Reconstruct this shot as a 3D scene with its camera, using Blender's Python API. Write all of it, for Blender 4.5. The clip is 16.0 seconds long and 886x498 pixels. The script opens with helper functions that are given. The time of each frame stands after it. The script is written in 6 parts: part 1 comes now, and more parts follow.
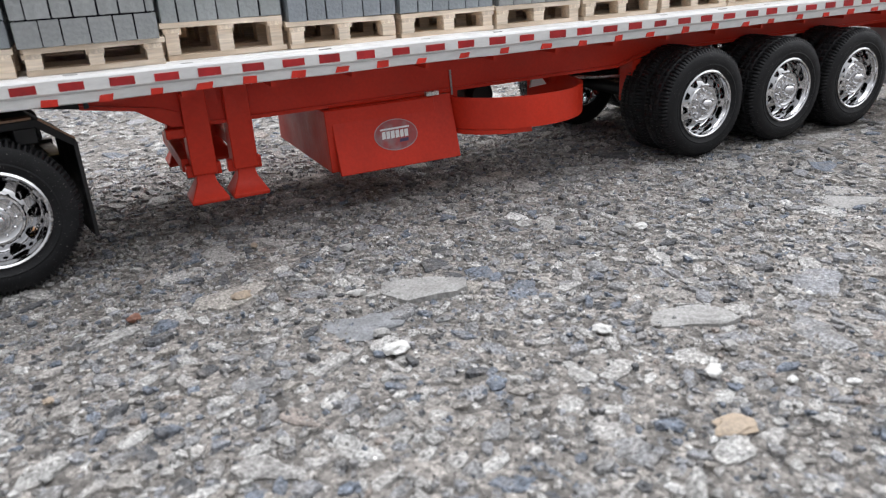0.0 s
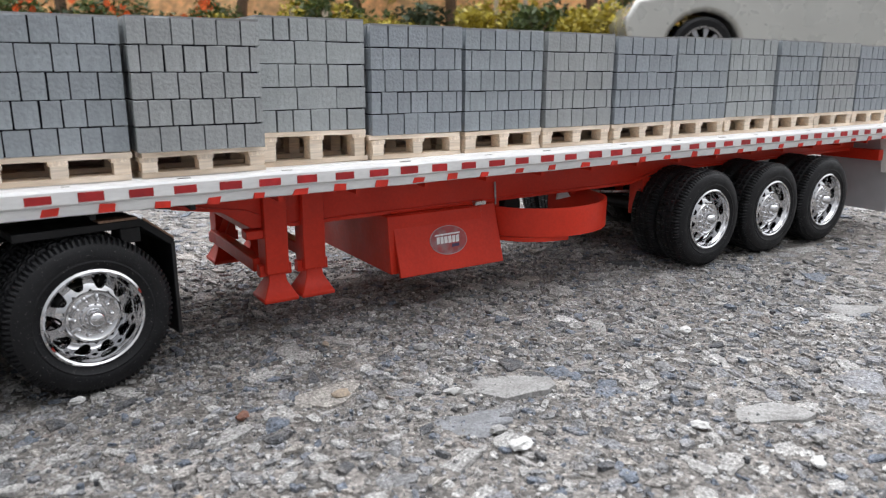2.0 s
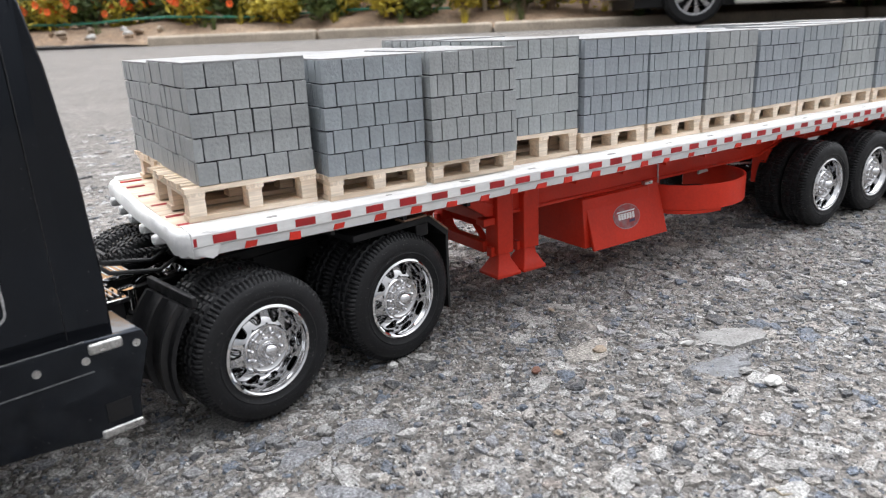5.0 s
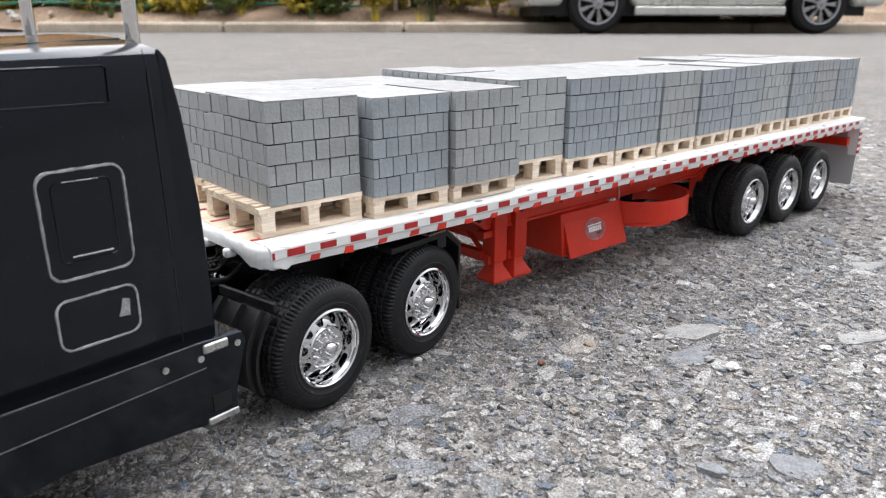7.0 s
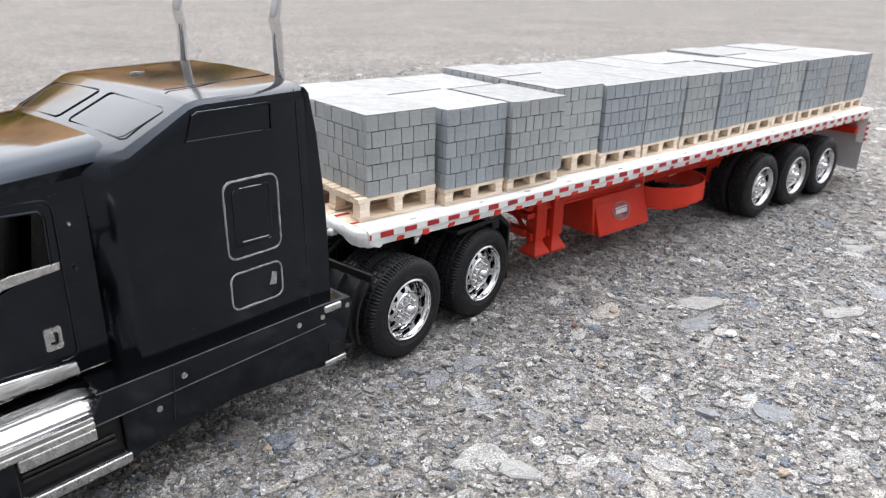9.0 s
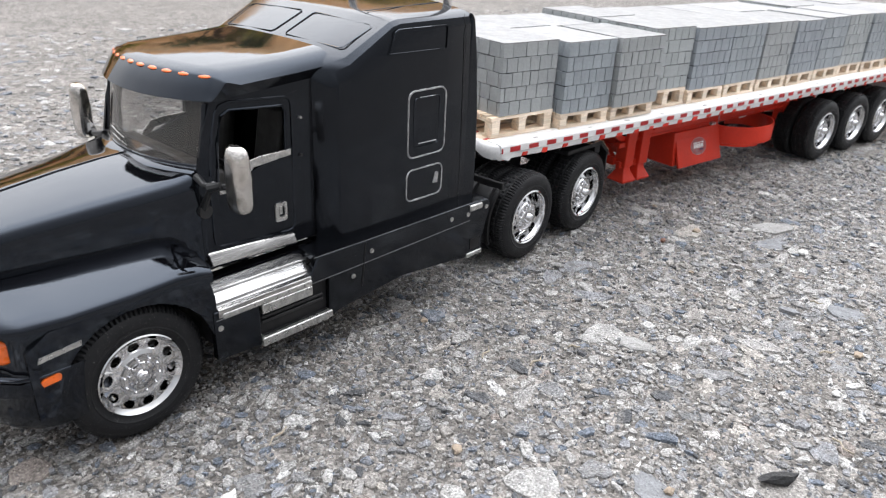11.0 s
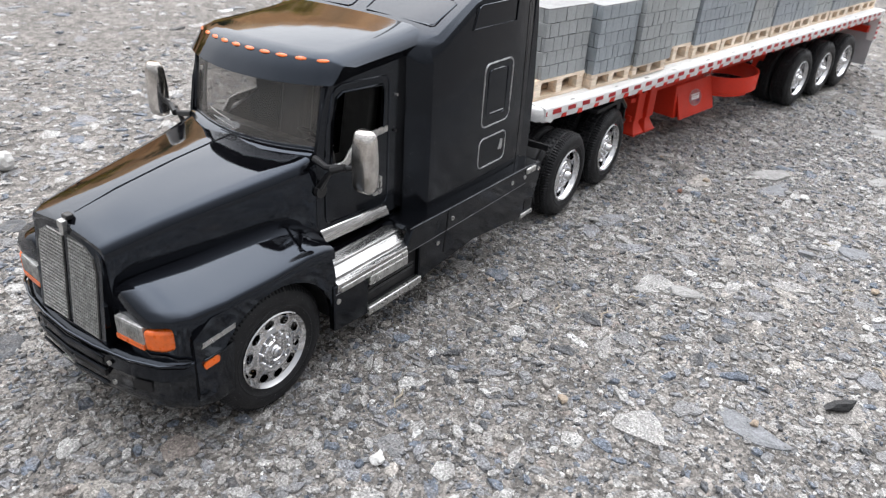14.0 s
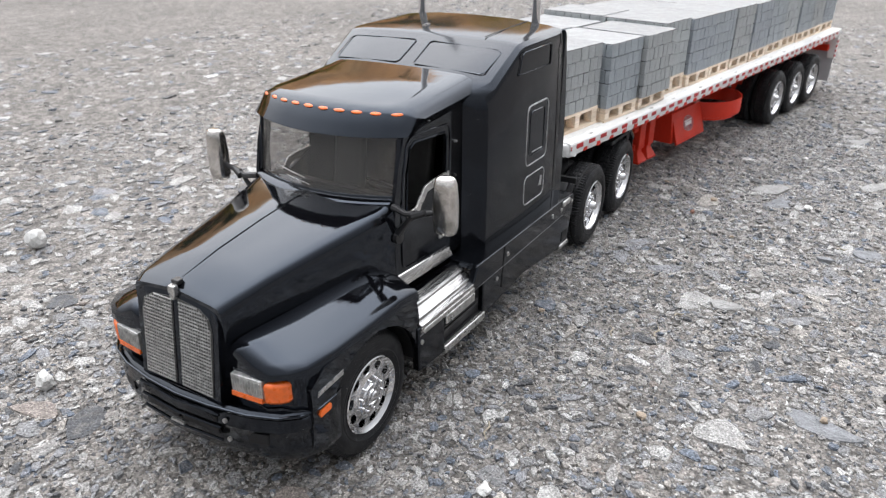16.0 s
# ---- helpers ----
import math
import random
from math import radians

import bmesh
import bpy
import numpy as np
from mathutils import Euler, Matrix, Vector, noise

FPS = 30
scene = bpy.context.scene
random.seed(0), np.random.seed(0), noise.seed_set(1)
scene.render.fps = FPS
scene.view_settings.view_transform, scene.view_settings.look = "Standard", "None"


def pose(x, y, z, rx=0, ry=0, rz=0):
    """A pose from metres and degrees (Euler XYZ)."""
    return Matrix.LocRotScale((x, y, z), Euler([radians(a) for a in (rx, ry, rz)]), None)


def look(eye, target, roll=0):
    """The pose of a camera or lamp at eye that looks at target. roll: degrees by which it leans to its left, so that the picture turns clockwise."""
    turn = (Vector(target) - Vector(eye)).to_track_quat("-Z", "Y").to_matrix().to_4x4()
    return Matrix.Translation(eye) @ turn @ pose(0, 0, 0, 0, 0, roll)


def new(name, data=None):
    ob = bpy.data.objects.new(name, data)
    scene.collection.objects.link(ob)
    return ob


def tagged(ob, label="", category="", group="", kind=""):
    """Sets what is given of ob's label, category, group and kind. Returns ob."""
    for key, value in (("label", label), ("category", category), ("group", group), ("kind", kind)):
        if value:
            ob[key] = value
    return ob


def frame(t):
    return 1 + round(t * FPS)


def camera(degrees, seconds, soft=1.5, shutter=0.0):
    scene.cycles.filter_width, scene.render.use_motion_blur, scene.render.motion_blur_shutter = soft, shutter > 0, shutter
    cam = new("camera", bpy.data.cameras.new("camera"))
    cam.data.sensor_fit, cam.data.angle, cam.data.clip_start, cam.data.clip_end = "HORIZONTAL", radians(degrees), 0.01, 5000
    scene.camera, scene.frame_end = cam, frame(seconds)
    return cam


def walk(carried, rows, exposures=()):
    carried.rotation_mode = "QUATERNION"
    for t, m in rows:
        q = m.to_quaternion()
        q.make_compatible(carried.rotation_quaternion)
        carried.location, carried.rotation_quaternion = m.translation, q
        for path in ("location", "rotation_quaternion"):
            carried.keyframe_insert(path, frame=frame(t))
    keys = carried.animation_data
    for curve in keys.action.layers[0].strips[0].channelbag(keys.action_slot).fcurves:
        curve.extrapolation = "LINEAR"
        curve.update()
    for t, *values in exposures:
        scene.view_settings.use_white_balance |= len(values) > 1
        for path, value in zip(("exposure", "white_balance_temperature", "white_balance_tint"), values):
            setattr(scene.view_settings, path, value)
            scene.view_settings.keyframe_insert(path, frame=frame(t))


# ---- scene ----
# camera: millimetres from the trailer's front corner at ground level; yaw, pitch, roll in degrees
MM = 0.001
cam = camera(63.55, 16.0, soft=1.2)
PATH = [
    (0.0, 92.52, -217.4, 81.9, -25.58, -21.82, -3.1),
    (0.5, 82.06, -219.43, 84.18, -26.93, -21.35, -1.8),
    (1.0, 68.32, -213.84, 87.61, -29.16, -19.61, -0.19),
    (1.5, 53.87, -211.8, 86.59, -31.02, -17.15, -0.25),
    (2.0, 42.9, -204.0, 88.95, -32.9, -14.18, 0.17),
    (2.5, 42.25, -198.61, 85.89, -30.24, -16.62, -2.7),
    (3.0, 33.34, -193.79, 90.75, -30.83, -16.23, -2.88),
    (3.5, 16.3, -184.78, 96.66, -31.03, -16.76, -2.31),
    (4.0, -7.47, -186.27, 102.61, -30.99, -17.88, -2.11),
    (4.2, -18.72, -187.27, 107.53, -31.32, -17.66, -1.93),
    (6.3, -77.72, -200.91, 113.37, -38.45, -18.43, -1.41),
    (6.5, -84.17, -200.26, 116.45, -39.81, -19.43, 0.2),
    (7.0, -103.52, -196.98, 127.48, -41.22, -17.71, 0.06),
    (7.5, -114.9, -205.97, 125.74, -41.45, -20.18, 0.55),
    (8.0, -126.59, -206.88, 136.04, -40.61, -20.6, 1.22),
    (8.5, -140.94, -211.87, 151.12, -40.34, -21.34, 1.31),
    (9.0, -152.64, -226.11, 158.89, -39.83, -21.58, 1.27),
    (9.5, -179.9, -238.69, 152.6, -39.02, -22.95, 1.48),
    (9.7, -186.94, -241.42, 154.01, -38.6, -23.9, 3.1),
    (11.8, -236.93, -229.48, 157.69, -39.22, -26.05, 2.71),
    (12.0, -239.1, -227.87, 163.11, -40.46, -25.98, 3.65),
    (12.5, -250.34, -217.28, 167.13, -41.57, -25.82, 3.29),
    (13.0, -260.07, -211.04, 165.82, -42.56, -27.69, 3.73),
    (13.5, -268.52, -208.66, 167.11, -43.68, -28.79, 3.22),
    (14.0, -275.93, -202.71, 169.23, -45.69, -29.7, 3.84),
    (14.5, -286.62, -193.03, 169.46, -46.11, -30.23, 2.24),
    (15.0, -294.96, -188.0, 166.84, -47.41, -29.15, 2.15),
    (15.5, -302.06, -185.04, 167.84, -50.92, -26.22, 0.1),
    (16.0, -310.84, -182.45, 171.57, -48.82, -26.1, 0.17),
]
cam.data.dof.use_dof, cam.data.dof.focus_distance, cam.data.dof.aperture_fstop = True, 0.265, 30.0  # a small lens, close up
walk(cam, [(t, pose(x * MM, y * MM, z * MM, 90 + pitch, 0, yaw) @ pose(0, 0, 0, 0, 0, roll)) for t, x, y, z, yaw, pitch, roll in PATH], [(0.0, 0.0, 6500, 11), (1.0, 0.02, 6500, 11), (3.5, 0.16, 6500, 11), (7.0, 0.28, 6500, 11), (9.5, 0.34, 6500, 11), (12.5, 0.3, 6500, 11), (16.0, 0.17, 6500, 11)])

# ---- light: a bright overcast day ----
world = bpy.data.worlds.new("overcast_sky")
scene.world = world
world.use_nodes = True
wn, wl = world.node_tree.nodes, world.node_tree.links
sky = wn.new("ShaderNodeTexSky")
sky.sky_type, sky.sun_disc = "NISHITA", False
sky.sun_elevation, sky.sun_rotation = radians(53), radians(37)
sky.air_density, sky.dust_density, sky.ozone_density = 1.0, 4.0, 1.0
cloud = wn.new("ShaderNodeHueSaturation")
cloud.inputs["Saturation"].default_value = 0.5
wl.new(sky.outputs[0], cloud.inputs["Color"])
# an overcast layer as the sky has it: three times as bright overhead as at the horizon, with soft puffs
place, puffs, tone, veil = wn.new("ShaderNodeTexCoord"), wn.new("ShaderNodeTexNoise"), wn.new("ShaderNodeValToRGB"), wn.new("ShaderNodeMix")
puffs.inputs["Scale"].default_value, puffs.inputs["Detail"].default_value = 2.2, 5.0
wl.new(place.outputs["Generated"], puffs.inputs["Vector"])
tone.color_ramp.elements[0].position, tone.color_ramp.elements[0].color = 0.3, (13.5, 14.2, 15.2, 1)
tone.color_ramp.elements[1].position, tone.color_ramp.elements[1].color = 0.7, (18.6, 18.8, 19.1, 1)
split, rise, dome = wn.new("ShaderNodeSeparateXYZ"), wn.new("ShaderNodeMapRange"), wn.new("ShaderNodeVectorMath")
wl.new(place.outputs["Generated"], split.inputs[0])
wl.new(split.outputs["Z"], rise.inputs["Value"])
rise.inputs["To Min"].default_value, rise.inputs["To Max"].default_value = 0.26, 0.82
# the cloud is brighter about the hidden sun
SUN_AT = Vector((0.45, 0.6, 1.0)).normalized()
toward, glow, swell, lit = wn.new("ShaderNodeVectorMath"), wn.new("ShaderNodeMapRange"), wn.new("ShaderNodeMath"), wn.new("ShaderNodeMath")
toward.operation, swell.operation, lit.operation = "DOT_PRODUCT", "MULTIPLY_ADD", "MULTIPLY"
toward.inputs[1].default_value = SUN_AT
glow.interpolation_type = "SMOOTHERSTEP"
glow.inputs["From Min"].default_value, glow.inputs["From Max"].default_value = 0.1, 1.0
swell.inputs[1].default_value, swell.inputs[2].default_value = 3.2, 0.9
wl.new(place.outputs["Generated"], toward.inputs[0])
wl.new(toward.outputs["Value"], glow.inputs["Value"])
wl.new(glow.outputs[0], swell.inputs[0])
wl.new(rise.outputs[0], lit.inputs[0])
wl.new(swell.outputs[0], lit.inputs[1])
dome.operation = "SCALE"
wl.new(puffs.outputs["Fac"], tone.inputs[0])
veil.data_type = "RGBA"
veil.inputs["Factor"].default_value = 0.85
wl.new(cloud.outputs[0], veil.inputs["A"])
wl.new(tone.outputs[0], dome.inputs[0])
wl.new(lit.outputs[0], dome.inputs["Scale"])
wl.new(dome.outputs[0], veil.inputs["B"])
back = wn["Background"]
back.inputs["Strength"].default_value = 0.0915
wl.new(veil.outputs["Result"], back.inputs["Color"])
sun = new("sun", bpy.data.lights.new("sun", "SUN"))
sun.data.energy, sun.data.angle, sun.data.color = 0.5, radians(100), (1.0, 0.975, 0.94)
sun.matrix_world = look((0, 0, 3), (-0.45, -0.6, 2.0))

# ---- materials ----
def mat(name, color, rough=0.5, metal=0.0, vary=0.0, scale=300.0, grain=0.0, grain_scale=1500.0, bump=0.0, bump_scale=1500.0, coat=0.0, random_by=None, spread=0.25, second=None, spec=0.5, along=None, tint=None, depth=0.3, specks=0.0):
    """A node material: base colour broken up at two scales, with a fine relief. Scales are in cells a metre."""
    m = bpy.data.materials.new(name)
    m.use_nodes = True
    n, l = m.node_tree.nodes, m.node_tree.links
    b = n["Principled BSDF"]
    b.inputs["Roughness"].default_value, b.inputs["Metallic"].default_value = rough, metal
    b.inputs["Coat Weight"].default_value, b.inputs["Coat Roughness"].default_value = coat, 0.03
    b.inputs["Specular IOR Level"].default_value = spec
    if tint:
        b.inputs["Specular Tint"].default_value = (*tint, 1)
    co = n.new("ShaderNodeTexCoord")

    def noise_node(s, detail=4.0):
        t = n.new("ShaderNodeTexNoise")
        t.inputs["Scale"].default_value, t.inputs["Detail"].default_value = s, detail
        if along:
            v = n.new("ShaderNodeVectorMath")
            v.operation = "MULTIPLY"
            v.inputs[1].default_value = along
            l.new(co.outputs["Object"], v.inputs[0])
            l.new(v.outputs[0], t.inputs["Vector"])
        else:
            l.new(co.outputs["Object"], t.inputs["Vector"])
        return t

    rgb = n.new("ShaderNodeRGB")
    rgb.outputs[0].default_value = (*color, 1)
    out = rgb.outputs[0]

    def mixed(fac, other, mode="MIX"):
        x = n.new("ShaderNodeMix")
        x.data_type, x.blend_type = "RGBA", mode
        l.new(out, x.inputs["A"])
        if isinstance(other, tuple):
            x.inputs["B"].default_value = (*other, 1)
        else:
            l.new(other, x.inputs["B"])
        if isinstance(fac, float):
            x.inputs["Factor"].default_value = fac
        else:
            l.new(fac, x.inputs["Factor"])
        return x.outputs["Result"]

    def ranged(src, a, b2, lo, hi):
        r = n.new("ShaderNodeMapRange")
        for k, v in zip(("From Min", "From Max", "To Min", "To Max"), (a, b2, lo, hi)):
            r.inputs[k].default_value = v
        l.new(src, r.inputs["Value"])
        return r.outputs[0]

    def bright(fac):
        h = n.new("ShaderNodeHueSaturation")
        l.new(out, h.inputs["Color"])
        l.new(fac, h.inputs["Value"])
        return h.outputs[0]

    if second:
        out = mixed(ranged(noise_node(scale * 0.6).outputs["Fac"], 0.45, 0.62, 0.0, 1.0), second)
    if vary:
        out = bright(ranged(noise_node(scale).outputs["Fac"], 0.3, 0.7, 1 - vary, 1 + vary))
    if grain:
        out = bright(ranged(noise_node(grain_scale, 6.0).outputs["Fac"], 0.35, 0.65, 1 - grain, 1 + grain))
    if random_by:
        if random_by == "object":
            src = n.new("ShaderNodeObjectInfo").outputs["Random"]
        else:
            src = n.new("ShaderNodeNewGeometry").outputs["Random Per Island"]
        out = bright(ranged(src, 0.0, 1.0, 1 - spread, 1 + spread))
    if specks:
        # grains of pale dust caught on the surface
        out = mixed(ranged(noise_node(2600, 1.0).outputs["Fac"], 0.74 - specks, 0.8 - specks, 0.0, 0.75), (0.3, 0.29, 0.28))
    l.new(out, b.inputs["Base Color"])
    if rough > 0.02 and vary:
        l.new(ranged(noise_node(scale * 1.7).outputs["Fac"], 0.3, 0.7, rough * 0.8, min(1.0, rough * 1.25)), b.inputs["Roughness"])
    if bump:
        bn = n.new("ShaderNodeBump")
        bn.inputs["Strength"].default_value, bn.inputs["Distance"].default_value = bump, depth * MM
        l.new(noise_node(bump_scale, 5.0).outputs["Fac"], bn.inputs["Height"])
        l.new(bn.outputs[0], b.inputs["Normal"])
    return m


BLACK = mat("gloss_black_paint", (0.0025, 0.0026, 0.0034), 0.06, spec=0.58, tint=(0.72, 0.83, 1.0), vary=0.15, scale=80, bump=0.07, bump_scale=160)
SIDE = mat("worn_black_paint", (0.0028, 0.0028, 0.0034), 0.12, spec=0.43, tint=(0.74, 0.84, 1.0), vary=0.2, scale=70, bump=0.06, bump_scale=200, specks=-0.035)
SATIN = mat("satin_black_plastic", (0.012, 0.012, 0.013), 0.38, vary=0.2, scale=120, bump=0.1, bump_scale=900)
BARE = mat("bare_brown_wood", (0.27, 0.165, 0.11), 0.75, vary=0.25, scale=200, grain=0.3, grain_scale=1500)
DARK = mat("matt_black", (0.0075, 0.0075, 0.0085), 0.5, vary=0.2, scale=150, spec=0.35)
RUBBER = mat("black_rubber", (0.0085, 0.0087, 0.01), 0.5, spec=0.3, vary=0.25, scale=140, grain=0.25, grain_scale=2500, bump=0.3, bump_scale=2500, specks=0.03)
CHROME = mat("chrome_plating", (0.7, 0.7, 0.71), 0.04, 1.0, vary=0.05, scale=200, bump=0.06, bump_scale=260)
MIRRORM = mat("streaky_silver_paint", (0.66, 0.63, 0.6), 0.2, 0.95, vary=0.2, scale=160, grain=0.15, grain_scale=1500, bump=0.2, bump_scale=700, second=(0.2, 0.19, 0.17))
DULL = mat("dabbed_dull_silver", (0.36, 0.36, 0.365), 0.42, 0.55, vary=0.3, scale=260, grain=0.25, grain_scale=1500, bump=0.3, bump_scale=900)
# dull grey that paints the thin reflected highlights along the skirts
EDGE = mat("skirt_highlight_grey", (0.13, 0.13, 0.135), 0.4, 0.5, vary=0.4, scale=300)
SILVER = mat("brushed_on_silver_paint", (0.52, 0.515, 0.5), 0.3, 0.9, vary=0.25, scale=300, grain=0.2, grain_scale=1800, bump=0.35, bump_scale=900)
RED = mat("brushed_red_paint", (0.6, 0.034, 0.014), 0.42, spec=0.3, vary=0.07, scale=60, grain=0.05, grain_scale=900, bump=0.35, bump_scale=420)
DAB = mat("bright_red_dabs", (0.68, 0.03, 0.014), 0.5, vary=0.2, scale=250, random_by="object", spread=0.15)
TAPE = mat("red_paint_marks", (0.4, 0.016, 0.018), 0.5, vary=0.2, scale=250, random_by="object", spread=0.18)
WHITE = mat("brushed_white_paint", (0.8, 0.8, 0.79), 0.4, vary=0.05, scale=120, grain=0.05, grain_scale=900, bump=0.5, bump_scale=420, second=(0.72, 0.72, 0.72), along=(0.3, 1, 1))
SCUFF = mat("grey_scuffed_paint", (0.36, 0.35, 0.34), 0.6, vary=0.3, scale=400)
WOOD = mat("pale_balsa_wood", (0.77, 0.62, 0.47), 0.7, vary=0.13, scale=500, grain=0.12, grain_scale=1800, bump=0.25, bump_scale=1500, random_by="object", spread=0.13, second=(0.82, 0.7, 0.57), along=(0.07, 1, 1))
WOODY = mat("pale_balsa_end_wood", (0.77, 0.62, 0.47), 0.7, vary=0.13, scale=500, grain=0.12, grain_scale=1800, bump=0.25, bump_scale=1500, random_by="object", spread=0.13, second=(0.82, 0.7, 0.57), along=(1, 0.07, 1))
BLOCKM = [mat("grey_cast_block", c, 0.42, vary=0.14, scale=70, grain=0.07, grain_scale=900, bump=0.8, bump_scale=1000, depth=0.36, random_by="object", spread=0.07, spec=0.5)
          for c in ((0.31, 0.342, 0.366), (0.345, 0.362, 0.366), (0.375, 0.4, 0.405), (0.3, 0.33, 0.36))]
TOPM = mat("grey_stack_top", (0.27, 0.272, 0.274), 0.6, vary=0.1, scale=110, grain=0.1, grain_scale=900, bump=0.5, bump_scale=700, random_by="object", spread=0.1, spec=0.35)
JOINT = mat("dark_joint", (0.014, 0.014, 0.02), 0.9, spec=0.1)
AMBER = mat("amber_paint", (0.75, 0.13, 0.012), 0.3, vary=0.15, scale=400, coat=0.4)
LENS = mat("clear_ribbed_lens", (0.4, 0.4, 0.39), 0.2, 0.4, vary=0.3, scale=500, bump=0.5, bump_scale=1500)
FLAP = mat("translucent_grey_flap", (0.46, 0.46, 0.475), 0.45, vary=0.1, scale=60)
GRILLE = mat("dull_grille_wire", (0.3, 0.3, 0.29), 0.4, 0.7, vary=0.3, scale=500, grain=0.2, grain_scale=1500)
MESHM = mat("dark_grille_backing", (0.07, 0.07, 0.068), 0.5, 0.3, vary=0.2, scale=600)
STICK = mat("sticker_face", (0.36, 0.06, 0.06), 0.35, vary=0.2, scale=300, second=(0.3, 0.16, 0.17))
RIMK = mat("sticker_rim", (0.42, 0.3, 0.3), 0.35, vary=0.2, scale=400)
INK = mat("sticker_white", (0.82, 0.82, 0.82), 0.4, vary=0.08, scale=500)
INKD = mat("sticker_dark", (0.05, 0.03, 0.09), 0.4, vary=0.1, scale=500)


def glass(name, tint, dust, shine_least=0.03):
    """Clear plastic: tinted, glossier towards grazing, with a film of dust."""
    m = bpy.data.materials.new(name)
    m.use_nodes = True
    n, l = m.node_tree.nodes, m.node_tree.links
    clear, shine, film = n.new("ShaderNodeBsdfTransparent"), n.new("ShaderNodeBsdfGlossy"), n.new("ShaderNodeBsdfDiffuse")
    rim, dusted, mix = n.new("ShaderNodeLayerWeight"), n.new("ShaderNodeMixShader"), n.new("ShaderNodeMixShader")
    clear.inputs["Color"].default_value = (*tint, 1)
    film.inputs["Color"].default_value = (0.42, 0.4, 0.38, 1)
    shine.inputs["Roughness"].default_value = 0.05
    rim.inputs["Blend"].default_value = 0.5
    power, scale = n.new("ShaderNodeMath"), n.new("ShaderNodeMath")
    power.operation, scale.operation = "POWER", "MULTIPLY_ADD"
    power.inputs[1].default_value, scale.inputs[1].default_value, scale.inputs[2].default_value = 4.5, 0.9, shine_least
    l.new(rim.outputs["Facing"], power.inputs[0])
    l.new(power.outputs[0], scale.inputs[0])
    dusted.inputs[0].default_value = dust
    l.new(clear.outputs[0], dusted.inputs[1])
    l.new(film.outputs[0], dusted.inputs[2])
    l.new(scale.outputs[0], mix.inputs[0])
    l.new(dusted.outputs[0], mix.inputs[1])
    l.new(shine.outputs[0], mix.inputs[2])
    l.new(mix.outputs[0], n["Material Output"].inputs["Surface"])
    return m


STREAK = mat("streaked_chrome_step", (0.54, 0.53, 0.52), 0.24, 1.0, vary=0.3, scale=260, grain=0.25, grain_scale=900, bump=0.6, bump_scale=400, along=(0.1, 1, 1), second=(0.34, 0.335, 0.33))
CABIN = mat("grey_cabin_plastic", (0.022, 0.021, 0.02), 0.6, vary=0.2, scale=120)
GLASS = glass("smoked_clear_plastic", (0.7, 0.7, 0.7), 0.0)
SCREEN = glass("dusty_clear_plastic", (0.86, 0.85, 0.84), 0.1, 0.07)


# ---- mesh helpers ----
def finish(bm, smooth=35.0, unit=MM):
    bmesh.ops.recalc_face_normals(bm, faces=bm.faces)
    me = bpy.data.meshes.new("mesh")
    if unit != 1:
        bmesh.ops.scale(bm, vec=(unit, unit, unit), verts=bm.verts)
    bm.to_mesh(me)
    bm.free()
    if smooth:
        me.polygons.foreach_set("use_smooth", [True] * len(me.polygons))
        me.set_sharp_from_angle(angle=radians(smooth))
    return me


def part(name, bm, material, parent=None, label="", smooth=35.0, unit=MM, bevel=0.0):
    """Links a bmesh (or a mesh) as one object, under a thing or a part."""
    me = bm if isinstance(bm, bpy.types.Mesh) else finish(bm, smooth, unit)
    if not me.materials:
        me.materials.append(material)
    ob = new(name, me)
    ob.parent = parent
    if label:
        ob["label"] = label
    if bevel:
        md = ob.modifiers.new("bevel", "BEVEL")
        md.width, md.segments, md.limit_method, md.angle_limit = bevel * unit, 2, "ANGLE", radians(40)
        md.harden_normals = False
    return ob


def thing(name, m, label, category, group="", kind=""):
    ob = new(name)
    ob.empty_display_size = 0.01
    ob.matrix_world = m
    return tagged(ob, label, category, group, kind)


def box(bm, x0, x1, y0, y1, z0, z1, turn=None):
    v = [bm.verts.new((x, y, z)) for x in (x0, x1) for y in (y0, y1) for z in (z0, z1)]
    for f in ((0, 1, 3, 2), (4, 6, 7, 5), (0, 4, 5, 1), (2, 3, 7, 6), (0, 2, 6, 4), (1, 5, 7, 3)):
        bm.faces.new([v[i] for i in f])
    if turn is not None:
        bmesh.ops.transform(bm, matrix=turn, verts=v)
    return v


def boxed(*args, turn=None):
    bm = bmesh.new()
    box(bm, *args, turn=turn)
    return bm


def prism(bm, poly, axis, a, b):
    """A polygon drawn out along an axis from a to b; the polygon's pairs are the other two coordinates, in order."""
    def at(p, h):
        return {"x": (h, p[0], p[1]), "y": (p[0], h, p[1]), "z": (p[0], p[1], h)}[axis]
    lo, hi = [bm.verts.new(at(p, a)) for p in poly], [bm.verts.new(at(p, b)) for p in poly]
    bm.faces.new(lo)
    bm.faces.new(hi[::-1])
    for i in range(len(poly)):
        j = (i + 1) % len(poly)
        bm.faces.new((lo[i], hi[i], hi[j], lo[j]))
    return lo + hi


def prismed(poly, axis, a, b):
    bm = bmesh.new()
    prism(bm, poly, axis, a, b)
    return bm


def loft(bm, rings, closed=True, caps=True):
    rows = [[bm.verts.new(p) for p in r] for r in rings]
    n = len(rows[0])
    for a, b in zip(rows, rows[1:]):
        for i in range(n if closed else n - 1):
            j = (i + 1) % n
            bm.faces.new((a[i], a[j], b[j], b[i]))
    if caps and closed:
        bm.faces.new(rows[0][::-1])
        bm.faces.new(rows[-1])
    return rows


